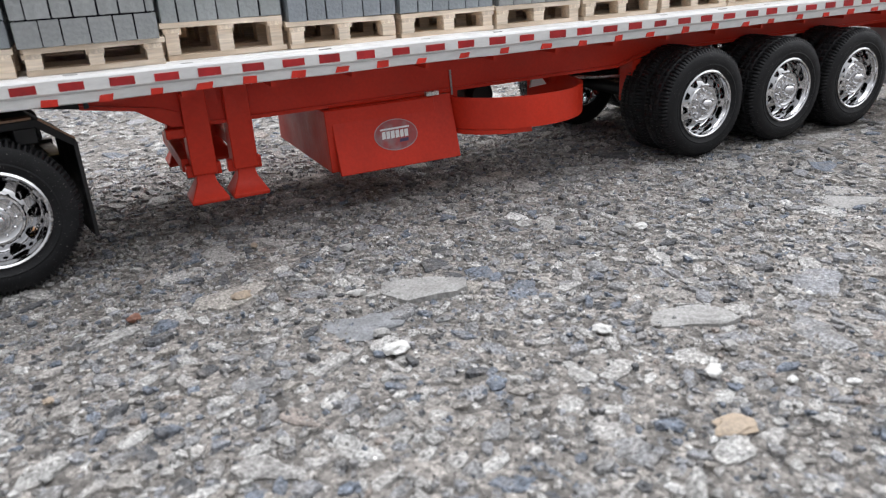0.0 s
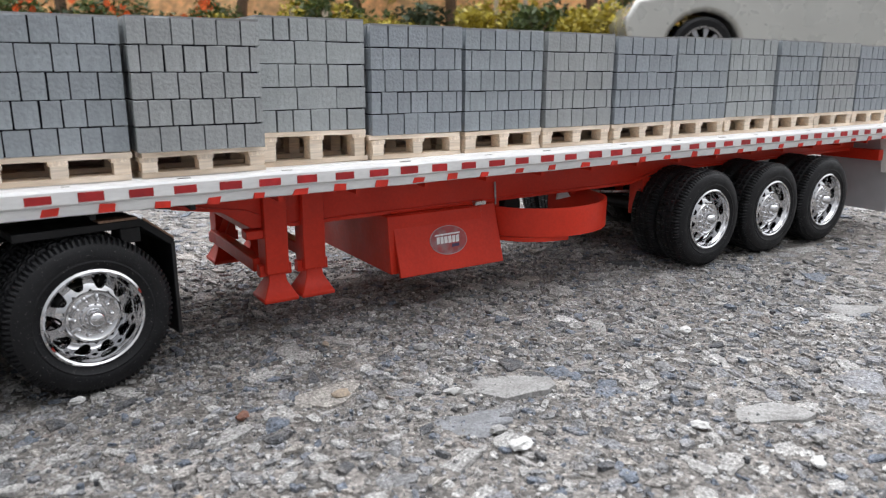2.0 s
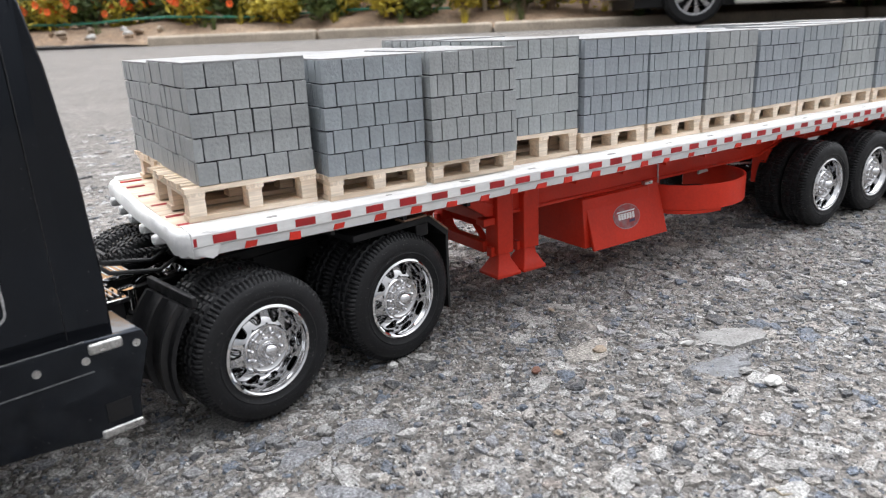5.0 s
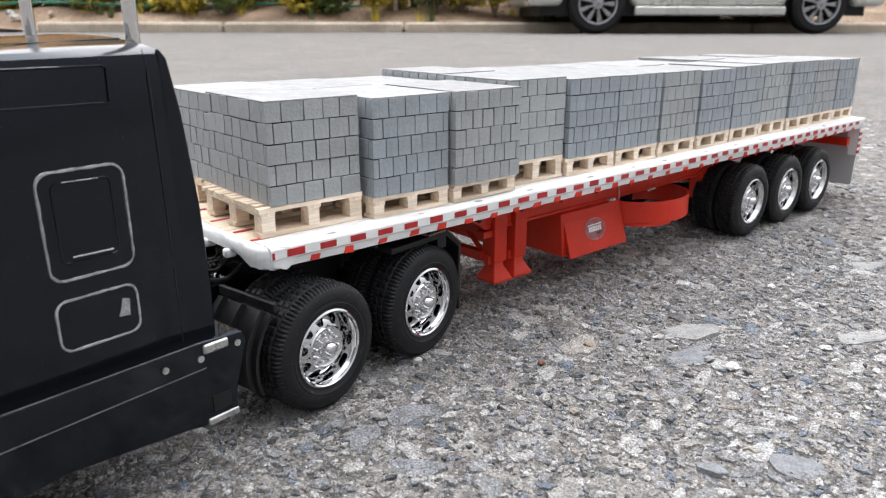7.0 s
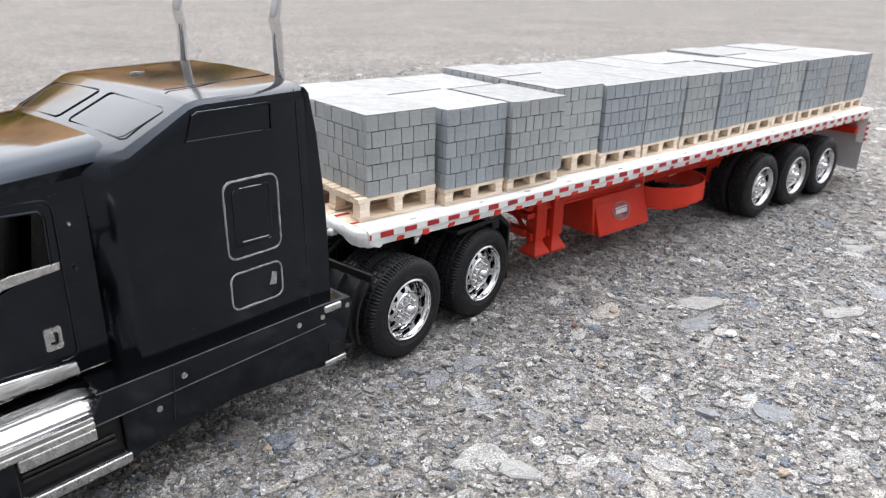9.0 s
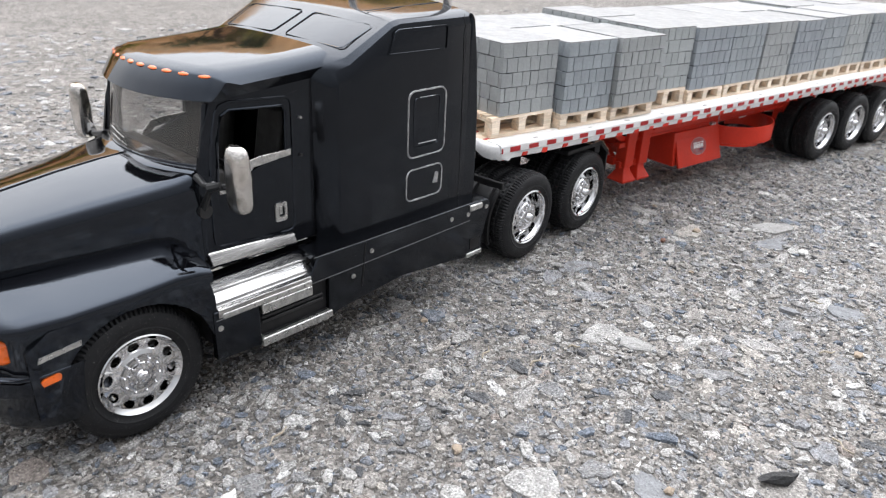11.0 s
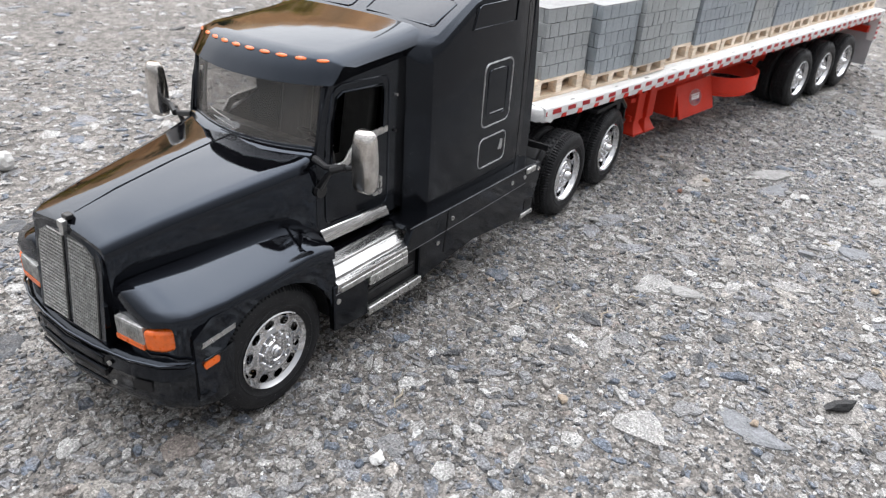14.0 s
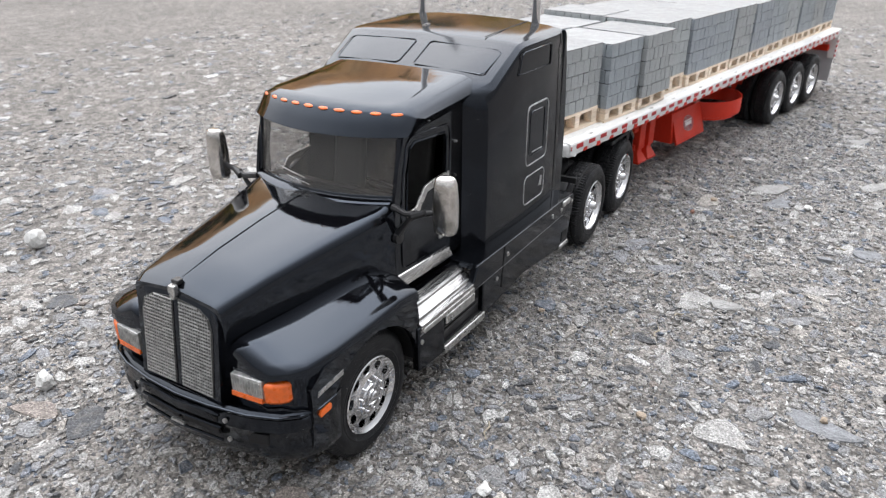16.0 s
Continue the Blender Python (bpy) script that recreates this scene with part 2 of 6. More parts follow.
def lathe(bm, profile, n=48, axis="y", wobble=None):
    """Turns pairs (radius, distance along the axis) about the axis through the origin."""
    rows = []
    for k in range(n):
        a = 2 * math.pi * k / n
        row = []
        for i, (r, h) in enumerate(profile):
            q = r if wobble is None else r + wobble(i, k)
            c, s = q * math.cos(a), q * math.sin(a)
            row.append(bm.verts.new({"y": (c, h, s), "z": (c, s, h), "x": (h, c, s)}[axis]))
        rows.append(row)
    for k in range(n):
        p, q = rows[k], rows[(k + 1) % n]
        for i in range(len(profile) - 1):
            bm.faces.new((p[i], q[i], q[i + 1], p[i + 1]))
    return rows


def tube(bm, pts, r, n=10, caps=True):
    pts = [Vector(p) for p in pts]
    rings, up = [], Vector((0, 0, 1))
    for i, p in enumerate(pts):
        d = (pts[min(i + 1, len(pts) - 1)] - pts[max(i - 1, 0)]).normalized()
        s = d.cross(up if abs(d.z) < 0.95 else Vector((1, 0, 0))).normalized()
        t = s.cross(d)
        rr = r[i] if isinstance(r, (list, tuple)) else r
        rings.append([p + rr * (math.cos(a) * s + math.sin(a) * t) for a in [2 * math.pi * k / n for k in range(n)]])
    loft(bm, rings, True, caps)


def tubed(pts, r, n=10):
    bm = bmesh.new()
    tube(bm, pts, r, n)
    return bm


def ring_panel(bm, outer, inner, axis, a, b):
    """A plate between two outlines with as many corners, from a to b along the axis: a wall with its opening."""
    def at(p, h):
        return {"x": (h, p[0], p[1]), "y": (p[0], h, p[1]), "z": (p[0], p[1], h)}[axis]
    n = len(outer)
    v = [[bm.verts.new(at(p, h)) for p in poly] for poly in (outer, inner) for h in (a, b)]
    for i in range(n):
        j = (i + 1) % n
        bm.faces.new((v[0][i], v[0][j], v[2][j], v[2][i]))
        bm.faces.new((v[1][j], v[1][i], v[3][i], v[3][j]))
        bm.faces.new((v[0][j], v[0][i], v[1][i], v[1][j]))
        bm.faces.new((v[2][i], v[2][j], v[3][j], v[3][i]))


def rounded(x0, x1, z0, z1, r, n=4):
    """The outline of a rectangle with rounded corners."""
    out = []
    for cx, cz, a0 in ((x1 - r, z1 - r, 0), (x0 + r, z1 - r, 90), (x0 + r, z0 + r, 180), (x1 - r, z0 + r, 270)):
        out += [(cx + r * math.cos(radians(a0 + 90 * k / n)), cz + r * math.sin(radians(a0 + 90 * k / n))) for k in range(n + 1)]
    return out


def outline(bm, pts, r, n=6):
    """A thin closed bead along points."""
    pts = [Vector(p) for p in pts]
    rings = []
    for i, p in enumerate(pts):
        d = (pts[(i + 1) % len(pts)] - pts[i - 1]).normalized()
        s = d.cross(Vector((0.02, 1, 0.01))).normalized()
        t = s.cross(d)
        rings.append([p + r * (math.cos(a) * s + math.sin(a) * t) for a in [2 * math.pi * k / n for k in range(n)]])
    loft(bm, rings + [rings[0]], True, False)


def dabbed(bm, pts, width, height, y, rnd, step=1.1):
    """A hand-painted closed line on the plane y: flat, uneven in width, with its corners as given."""
    ring, n = [], len(pts)
    for i in range(n):
        a, b = Vector(pts[i]), Vector(pts[(i + 1) % n])
        for k in range(max(1, round((b - a).length / step))):
            ring.append(a.lerp(b, k / max(1, round((b - a).length / step))))
    rows = []
    for i, p in enumerate(ring):
        d = (ring[(i + 1) % len(ring)] - ring[i - 1]).normalized()
        side, w = Vector((-d.y, d.x)), width / 2 * rnd.choice((0.75, 0.9, 1.0, 1.1, 1.2))
        p = p + side * rnd.uniform(-0.05, 0.05)
        s = 1 if y > 0 else -1
        rows.append([(p.x + side.x * q, y + s * z, p.y + side.y * q) for q, z in ((-w, -0.15), (-w * 0.6, height), (w * 0.6, height), (w, -0.15))])
    loft(bm, rows + [rows[0]], True, False)


# ---- wheels: axle along y, outer face towards -y, hub at the origin ----
TYRE_R, RIM_R = 22.4, 13.3


def tyre_mesh(width=13.0):
    h = width / 2
    prof = [(RIM_R - 0.5, -h + 0.5), (RIM_R + 0.6, -h - 0.2), (RIM_R + 2.2, -h - 0.7), (RIM_R + 2.5, -h - 0.95), (RIM_R + 3.0, -h - 0.8), (17.2, -h - 1.0), (19.6, -h - 0.6), (20.6, -h + 0.1), (21.3, -h + 0.5), (TYRE_R - 0.25, -h + 1.2),
            (TYRE_R, -h + 3.2), (TYRE_R - 0.7, -h + 3.5), (TYRE_R - 0.7, -h + 4.1), (TYRE_R, -h + 4.4), (TYRE_R, -0.5), (TYRE_R - 0.7, -0.3), (TYRE_R - 0.7, 0.3), (TYRE_R, 0.5),
            (TYRE_R, h - 4.4), (TYRE_R - 0.7, h - 4.1), (TYRE_R - 0.7, h - 3.5), (TYRE_R, h - 3.2), (TYRE_R - 0.25, h - 1.2), (21.3, h - 0.5), (20.6, h - 0.1), (19.6, h + 0.6), (17.2, h + 1.0), (RIM_R, h), (RIM_R - 0.5, h - 0.5)]
    n = len(prof)

    def lug(i, k):
        if i in (8, 9, 10, n - 9, n - 8, n - 7):
            return -0.85 if k % 3 == 0 else 0.0
        if i in (13, 14, 17, 18):
            return -0.5 if (k // 2) % 3 == 0 else 0.0
        return 0.0
    bm = bmesh.new()
    lathe(bm, prof, 270, "y", lug)
    return finish(bm, 28)


def sector_ring(bm, r0, y0, r1, y1, a0, a1, thick, n=4):
    rings = []
    for k in range(n + 1):
        a = a0 + (a1 - a0) * k / n
        c, s = math.cos(a), math.sin(a)
        rings.append([(r0 * c, y0, r0 * s), (r1 * c, y1, r1 * s), (r1 * c, y1 + thick, r1 * s), (r0 * c, y0 + thick, r0 * s)])
    loft(bm, rings)


def dish_rim_mesh(width, holes=10):
    """A deep chromed rim: a rolled lip, a barrel, and a set-back disc with rounded wedge openings close to the barrel."""
    h, bm = width / 2, bmesh.new()
    lathe(bm, [(RIM_R + 0.3, -h + 0.4), (RIM_R + 0.5, -h - 0.5), (RIM_R - 0.1, -h - 0.9), (RIM_R - 0.6, -h - 0.5), (RIM_R - 0.8, -h + 0.5), (RIM_R - 1.2, -h + 0.9), (RIM_R - 1.4, -h + 2.2), (RIM_R - 1.5, -h + 4.4), (RIM_R - 1.2, h), (RIM_R - 0.6, h), (RIM_R + 0.2, -h + 3)], 64)
    step, r0, r1 = 2 * math.pi / holes, 7.5, RIM_R - 1.45
    for k in range(holes):
        a, m = k * step, 20
        square, hole, deep = [], [], []
        for i in range(m):
            t = 2 * math.pi * i / m
            c, s = math.cos(t), math.sin(t)
            q = max(abs(c), abs(s))
            rr, aa = (r0 + r1) / 2 + (r1 - r0) / 2 * c / q, a + step / 2 * s / q
            square.append(bm.verts.new((rr * math.cos(aa), -h + 1.5 + 2.7 * max(0.0, (rr - r0) / (r1 - r0)) ** 1.3, rr * math.sin(aa))))
            e = 0.62
            cc, ss = abs(c) ** e * (1 if c > 0 else -1), abs(s) ** e * (1 if s > 0 else -1)
            rh = 9.8 + 1.85 * cc
            ah = a + (1.75 + 0.5 * cc) * ss / 9.8
            yh = -h + 1.5 + 2.7 * max(0.0, (rh - r0) / (r1 - r0)) ** 1.3 + 0.12
            hole.append(bm.verts.new((rh * math.cos(ah), yh, rh * math.sin(ah))))
            deep.append(bm.verts.new((rh * math.cos(ah), yh + 1.3, rh * math.sin(ah))))
        for i in range(m):
            j = (i + 1) % m
            bm.faces.new((square[i], square[j], hole[j], hole[i]))
            bm.faces.new((hole[i], hole[j], deep[j], deep[i]))
    lathe(bm, [(r0, -h + 1.5), (7.1, -h + 1.0), (6.6, -h + 1.0), (6.1, -h + 1.4), (4.9, -h + 1.7), (3.7, -h + 1.5), (3.4, -h + 0.8), (2.9, -h + 0.6), (0.01, -h + 0.6)], 48)
    bmesh.ops.remove_doubles(bm, verts=bm.verts, dist=0.01)
    return finish(bm, 38)


def flat_rim_mesh(width, holes=10):
    """The steering wheel's rim: a nearly flush chromed disc with a ring of round openings."""
    h, bm = width / 2, bmesh.new()
    lathe(bm, [(RIM_R + 0.3, -h + 0.4), (RIM_R + 0.4, -h - 0.5), (RIM_R + 0.0, -h - 0.8), (RIM_R - 0.5, -h - 0.3), (RIM_R - 1.1, -h + 0.2), (RIM_R - 1.5, -h + 0.5), (RIM_R - 1.2, h), (RIM_R, h - 1)], 64)
    step, r0, r1 = 2 * math.pi / holes, 8.6, RIM_R - 1.4
    y = -h + 0.1
    for k in range(holes):
        a, m = k * step, 16
        square, hole, deep = [], [], []
        for i in range(m):
            t = 2 * math.pi * i / m
            c, s = math.cos(t), math.sin(t)
            q = max(abs(c), abs(s))
            rr, aa = (r0 + r1) / 2 + (r1 - r0) / 2 * c / q, a + step / 2 * s / q
            square.append(bm.verts.new((rr * math.cos(aa), y + 0.35 * (rr - r0) / (r1 - r0), rr * math.sin(aa))))
            rh, ah = (r0 + r1) / 2 + 1.42 * c, a + 1.9 * s / ((r0 + r1) / 2)
            hole.append(bm.verts.new((rh * math.cos(ah), y + 0.35, rh * math.sin(ah))))
            deep.append(bm.verts.new((rh * math.cos(ah), y + 1.6, rh * math.sin(ah))))
        for i in range(m):
            j = (i + 1) % m
            bm.faces.new((square[i], square[j], hole[j], hole[i]))
            bm.faces.new((hole[i], hole[j], deep[j], deep[i]))
    lathe(bm, [(r0, y), (7.4, y - 0.5), (6.9, y - 0.3), (4.6, y - 0.3), (4.3, y - 0.9), (3.4, y - 1.0), (3.1, y - 0.6), (2.2, y - 0.7), (1.9, y - 1.2), (0.01, y - 1.3)], 48)
    bmesh.ops.remove_doubles(bm, verts=bm.verts, dist=0.01)
    return finish(bm, 30)


def hub_mesh(width, front):
    h, bm = width / 2, bmesh.new()
    if front:
        lathe(bm, [(1.9, -h), (1.9, -h - 1.6), (1.4, -h - 2.1), (0.01, -h - 2.2)], 24)
    else:
        lathe(bm, [(2.7, -h + 1.2), (2.6, -h - 0.4), (2.2, -h - 1.0), (2.0, -h - 1.9), (1.4, -h - 2.4), (0.01, -h - 2.6)], 24)
    return finish(bm, 40)


def nut_mesh():
    bm = bmesh.new()
    lathe(bm, [(0.8, 0.4), (0.8, -0.4), (0.66, -0.9), (0.36, -1.2), (0.01, -1.3)], 10)
    return finish(bm, 60)


WHEEL_MESHES = {}


def wheel(parent, x, y, z, kind, near=True, turn=0.0):
    """kind: 'front', 'dual_outer' or 'dual_inner'. y is the middle of the tyre."""
    if not WHEEL_MESHES:
        WHEEL_MESHES.update(tyre=tyre_mesh(), dish=dish_rim_mesh(13.0), flat=flat_rim_mesh(13.0), hub=hub_mesh(13.0, False), fhub=hub_mesh(13.0, True), nut=nut_mesh())
    m = WHEEL_MESHES
    w = part("wheel", m["fhub" if kind == "front" else "hub"], CHROME, parent)
    w.matrix_basis = pose(x * MM, y * MM, z * MM, 0, 0, 0 if near else 180) @ pose(0, 0, 0, 0, turn, 0)
    part("tyre", m["tyre"], RUBBER, w, "black treaded rubber tyre")
    part("rim", m["flat" if kind == "front" else "dish"], CHROME, w, "chrome rim with ten openings")
    if kind != "dual_inner":
        r, d, count = (5.7, -6.7, 10) if kind == "front" else (4.95, -5.1, 10)
        for k in range(count):
            a = 2 * math.pi * k / count
            nut = part("wheel_nut", m["nut"], CHROME, w)
            nut.location = (r * math.cos(a) * MM, d * MM, r * math.sin(a) * MM)
            nut.scale = (0.72, 0.75, 0.72)
    return w

# ---- ground: worn asphalt whose stones stand a little proud of a dusty dark binder ----
def dusty(n, l, geo, colour):
    """Warm grey dust and grit that lies in patches over stones and binder alike."""
    t = n.new("ShaderNodeTexNoise")
    t.inputs["Scale"].default_value, t.inputs["Detail"].default_value = 230, 7.0
    l.new(geo.outputs["Position"], t.inputs["Vector"])
    r = n.new("ShaderNodeMapRange")
    for key, v in zip(("From Min", "From Max", "To Min", "To Max"), (0.47, 0.72, 0.0, 0.46)):
        r.inputs[key].default_value = v
    l.new(t.outputs["Fac"], r.inputs["Value"])
    x = n.new("ShaderNodeMix")
    x.data_type = "RGBA"
    x.inputs["B"].default_value = (0.242, 0.219, 0.199, 1)
    l.new(colour, x.inputs["A"])
    l.new(r.outputs[0], x.inputs["Factor"])
    return x.outputs["Result"]


def stone_material(name, per_object):
    m = bpy.data.materials.new(name)
    m.use_nodes = True
    n, l = m.node_tree.nodes, m.node_tree.links
    b = n["Principled BSDF"]
    b.inputs["Roughness"].default_value, b.inputs["Specular IOR Level"].default_value = 0.66, 0.35
    src = n.new("ShaderNodeObjectInfo").outputs["Random"] if per_object else n.new("ShaderNodeNewGeometry").outputs["Random Per Island"]
    ramp = n.new("ShaderNodeValToRGB")
    e = ramp.color_ramp.elements
    tones = [(0.0, (0.075, 0.078, 0.084)), (0.07, (0.185, 0.186, 0.19)), (0.24, (0.285, 0.277, 0.268)), (0.4, (0.2, 0.204, 0.216)), (0.54, (0.318, 0.312, 0.302)), (0.66, (0.24, 0.227, 0.213)), (0.75, (0.118, 0.136, 0.166)), (0.83, (0.345, 0.34, 0.33)), (0.935, (0.295, 0.276, 0.252)), (0.968, (0.22, 0.19, 0.172)), (0.984, (0.44, 0.437, 0.43))]
    e[0].position, e[0].color = tones[0][0], (*tones[0][1], 1)
    e[1].position, e[1].color = tones[-1][0], (*tones[-1][1], 1)
    for p, c in tones[1:-1]:
        k = e.new(p)
        k.color = (*c, 1)
    ramp.color_ramp.interpolation = "CONSTANT"
    l.new(src, ramp.inputs[0])
    co = n.new("ShaderNodeTexCoord")
    geo = n.new("ShaderNodeNewGeometry")
    out = dusty(n, l, geo, ramp.outputs[0])
    for scale, detail, amount in ((160, 5.0, 0.22), (1300, 8.0, 0.46)):
        t = n.new("ShaderNodeTexNoise")
        t.inputs["Scale"].default_value, t.inputs["Detail"].default_value = scale, detail
        l.new(geo.outputs["Position"], t.inputs["Vector"])
        r = n.new("ShaderNodeMapRange")
        for key, v in zip(("From Min", "From Max", "To Min", "To Max"), (0.3, 0.7, 1 - amount, 1 + amount)):
            r.inputs[key].default_value = v
        l.new(t.outputs["Fac"], r.inputs["Value"])
        h = n.new("ShaderNodeHueSaturation")
        l.new(out, h.inputs["Color"])
        l.new(r.outputs[0], h.inputs["Value"])
        out = h.outputs[0]
    cell = n.new("ShaderNodeTexVoronoi")
    cell.inputs["Scale"].default_value = 1500
    l.new(geo.outputs["Position"], cell.inputs["Vector"])
    sep, r, h = n.new("ShaderNodeSeparateColor"), n.new("ShaderNodeMapRange"), n.new("ShaderNodeHueSaturation")
    r.inputs["To Min"].default_value, r.inputs["To Max"].default_value = 0.72, 1.3
    l.new(cell.outputs["Color"], sep.inputs[0])
    l.new(sep.outputs[0], r.inputs["Value"])
    l.new(out, h.inputs["Color"])
    l.new(r.outputs[0], h.inputs["Value"])
    # scattered bright grains: pale mineral, and the stones' glints put into the colour
    glint, lift = n.new("ShaderNodeMapRange"), n.new("ShaderNodeHueSaturation")
    for key, v in zip(("From Min", "From Max", "To Min", "To Max"), (0.94, 0.98, 1.0, 1.5)):
        glint.inputs[key].default_value = v
    l.new(sep.outputs[1], glint.inputs["Value"])
    l.new(h.outputs[0], lift.inputs["Color"])
    l.new(glint.outputs[0], lift.inputs["Value"])
    l.new(lift.outputs[0], b.inputs["Base Color"])
    bn = n.new("ShaderNodeBump")
    bn.inputs["Strength"].default_value, bn.inputs["Distance"].default_value = 1.0, 0.75 * MM
    l.new(t.outputs["Fac"], bn.inputs["Height"])
    l.new(bn.outputs[0], b.inputs["Normal"])
    return m


def asphalt_material():
    m = bpy.data.materials.new("worn_asphalt")
    m.use_nodes = True
    n, l = m.node_tree.nodes, m.node_tree.links
    b = n["Principled BSDF"]
    b.inputs["Roughness"].default_value, b.inputs["Specular IOR Level"].default_value = 0.8, 0.35
    geo = n.new("ShaderNodeNewGeometry")
    rgb = n.new("ShaderNodeRGB")
    rgb.outputs[0].default_value = (0.158, 0.146, 0.135, 1)
    out, height = rgb.outputs[0], None
    for kind, scale, lo, hi in (("cell", 210, 0.65, 1.35), ("cell", 620, 0.55, 1.45), ("cell", 1500, 0.6, 1.4), ("noise", 5, 0.86, 1.14), ("noise", 40, 0.85, 1.15)):
        if kind == "cell":
            t = n.new("ShaderNodeTexVoronoi")
            t.inputs["Scale"].default_value, t.inputs["Randomness"].default_value = scale, 1.0
            l.new(geo.outputs["Position"], t.inputs["Vector"])
            sep = n.new("ShaderNodeSeparateColor")
            l.new(t.outputs["Color"], sep.inputs[0])
            src, a, z = sep.outputs[0], 0.0, 1.0
            if scale == 620:
                height = t.outputs["Distance"]
        else:
            t = n.new("ShaderNodeTexNoise")
            t.inputs["Scale"].default_value, t.inputs["Detail"].default_value = scale, 5.0
            l.new(geo.outputs["Position"], t.inputs["Vector"])
            src, a, z = t.outputs["Fac"], 0.3, 0.7
        r = n.new("ShaderNodeMapRange")
        for key, v in zip(("From Min", "From Max", "To Min", "To Max"), (a, z, lo, hi)):
            r.inputs[key].default_value = v
        l.new(src, r.inputs["Value"])
        h = n.new("ShaderNodeHueSaturation")
        l.new(out, h.inputs["Color"])
        l.new(r.outputs[0], h.inputs["Value"])
        out = h.outputs[0]
    l.new(out, b.inputs["Base Color"])
    bn = n.new("ShaderNodeBump")
    bn.invert = True
    bn.inputs["Strength"].default_value, bn.inputs["Distance"].default_value = 1.0, 0.8 * MM
    l.new(height, bn.inputs["Height"])
    l.new(bn.outputs[0], b.inputs["Normal"])
    return m


PALE = mat("pale_flat_stone", (0.3, 0.296, 0.288), 0.8, spec=0.2, vary=0.15, scale=200, grain=0.25, grain_scale=1400, bump=0.7, bump_scale=1200, second=(0.24, 0.235, 0.228))
SLATE = mat("blue_grey_slate", (0.19, 0.194, 0.202), 0.78, spec=0.2, vary=0.15, scale=200, grain=0.25, grain_scale=1400, bump=0.6, bump_scale=1200, second=(0.2, 0.205, 0.215))
STONE, STONE_ONE = stone_material("asphalt_stones", False), stone_material("asphalt_stone", True)
bm = bmesh.new()
edges = [-300, -40, -8, -2, -0.6, 0.0, 0.6, 2, 8, 40, 300]
grid = [[bm.verts.new((x, y, -0.00042)) for x in edges] for y in edges]
for r0, r1 in zip(grid, grid[1:]):
    for i in range(len(edges) - 1):
        bm.faces.new((r0[i], r0[i + 1], r1[i + 1], r1[i]))
ground = part("ground", bm, asphalt_material(), unit=1, smooth=0)
tagged(ground, "worn grey asphalt with exposed flat stones", "ground", kind="structure")

# stones are laid from large to small, each where the ground is still bare
GX0, GX1, GY0, GY1, CELL = -620.0, 1000.0, -330.0, 800.0, 0.8
taken = np.zeros((int((GY1 - GY0) / CELL) + 40, int((GX1 - GX0) / CELL) + 40), bool)
rng = np.random.default_rng(5)
FIXED = [  # middle x and y, half length, half width, turn, height: the large flat stones that catch the eye
    (162.5, -53.0, 13.5, 10.0, -62, 0.35), (210.5, -104.5, 11.0, 7.0, -30, 0.3), (315.0, -71.5, 10.0, 6.5, -10, 0.3), (141.0, -67.0, 10.5, 7.0, -28, 0.1),
    (-66.5, -150.5, 15.0, 5.2, -88, 0.2), (-43.8, -134.0, 5.6, 2.2, -52, 1.2), (99.5, -129.0, 10.5, 6.0, -60, 0.2), (79.0, -112.0, 6.0, 4.0, -20, 0.5), (-3.5, -91.0, 7.5, 6.0, -40, 0.25), (-250.0, 72.0, 9.5, 5.5, -66, 0.3),
]
placed = [list(f) for f in FIXED]


def mark(x, y, a, b, turn, grow=0.9):
    """Whether an oval of ground is bare; if so it is taken."""
    r = int(max(a, b) / CELL) + 1
    ix, iy = int((x - GX0) / CELL), int((y - GY0) / CELL)
    if ix - r < 0 or iy - r < 0 or ix + r + 1 >= taken.shape[1] or iy + r + 1 >= taken.shape[0]:
        return False
    view = taken[iy - r:iy + r + 1, ix - r:ix + r + 1]
    if view[r, r]:
        return False
    v, u = np.mgrid[-r:r + 1, -r:r + 1] * CELL
    c, s = math.cos(radians(turn)), math.sin(radians(turn))
    inside = ((u * c + v * s) / (a * grow)) ** 2 + ((-u * s + v * c) / (b * grow)) ** 2 <= 1.0
    if (view & inside).sum() > 0.14 * inside.sum():
        return False
    view |= inside
    return True


for x, y, a, b, t, h in FIXED:
    mark(x, y, a, b, t)
for tries, r0, r1, x0, x1, y0, y1 in ((1500, 4.6, 9.5, -600, 980, -310, 780), (6500, 2.9, 5.2, -600, 980, -310, 780), (34000, 1.7, 3.0, -400, 560, -260, 420), (110000, 0.7, 1.8, -340, 360, -240, 160)):
    xs, ys = rng.uniform(x0, x1, tries), rng.uniform(y0, y1, tries)
    rs, asp, tn = r0 + (r1 - r0) * rng.random(tries) ** 1.8, rng.uniform(1.0, 2.2, tries), rng.uniform(0, 180, tries)
    hs = rng.normal(-0.1, 0.42, tries).clip(-0.6, 0.95)
    for x, y, r, q, t, h in zip(xs, ys, rs, asp, tn, hs):
        a, b = r * math.sqrt(q), r / math.sqrt(q)
        if mark(x, y, a, b, t):
            placed.append([x, y, a, b, t, h])
placed = np.array(placed)
singles = [i for i in range(len(placed)) if i < len(FIXED) or (placed[i, 2] > 4.2 and -290 < placed[i, 0] < 330 and -200 < placed[i, 1] < 10)][:300]
alone = np.zeros(len(placed), bool)
alone[singles] = True


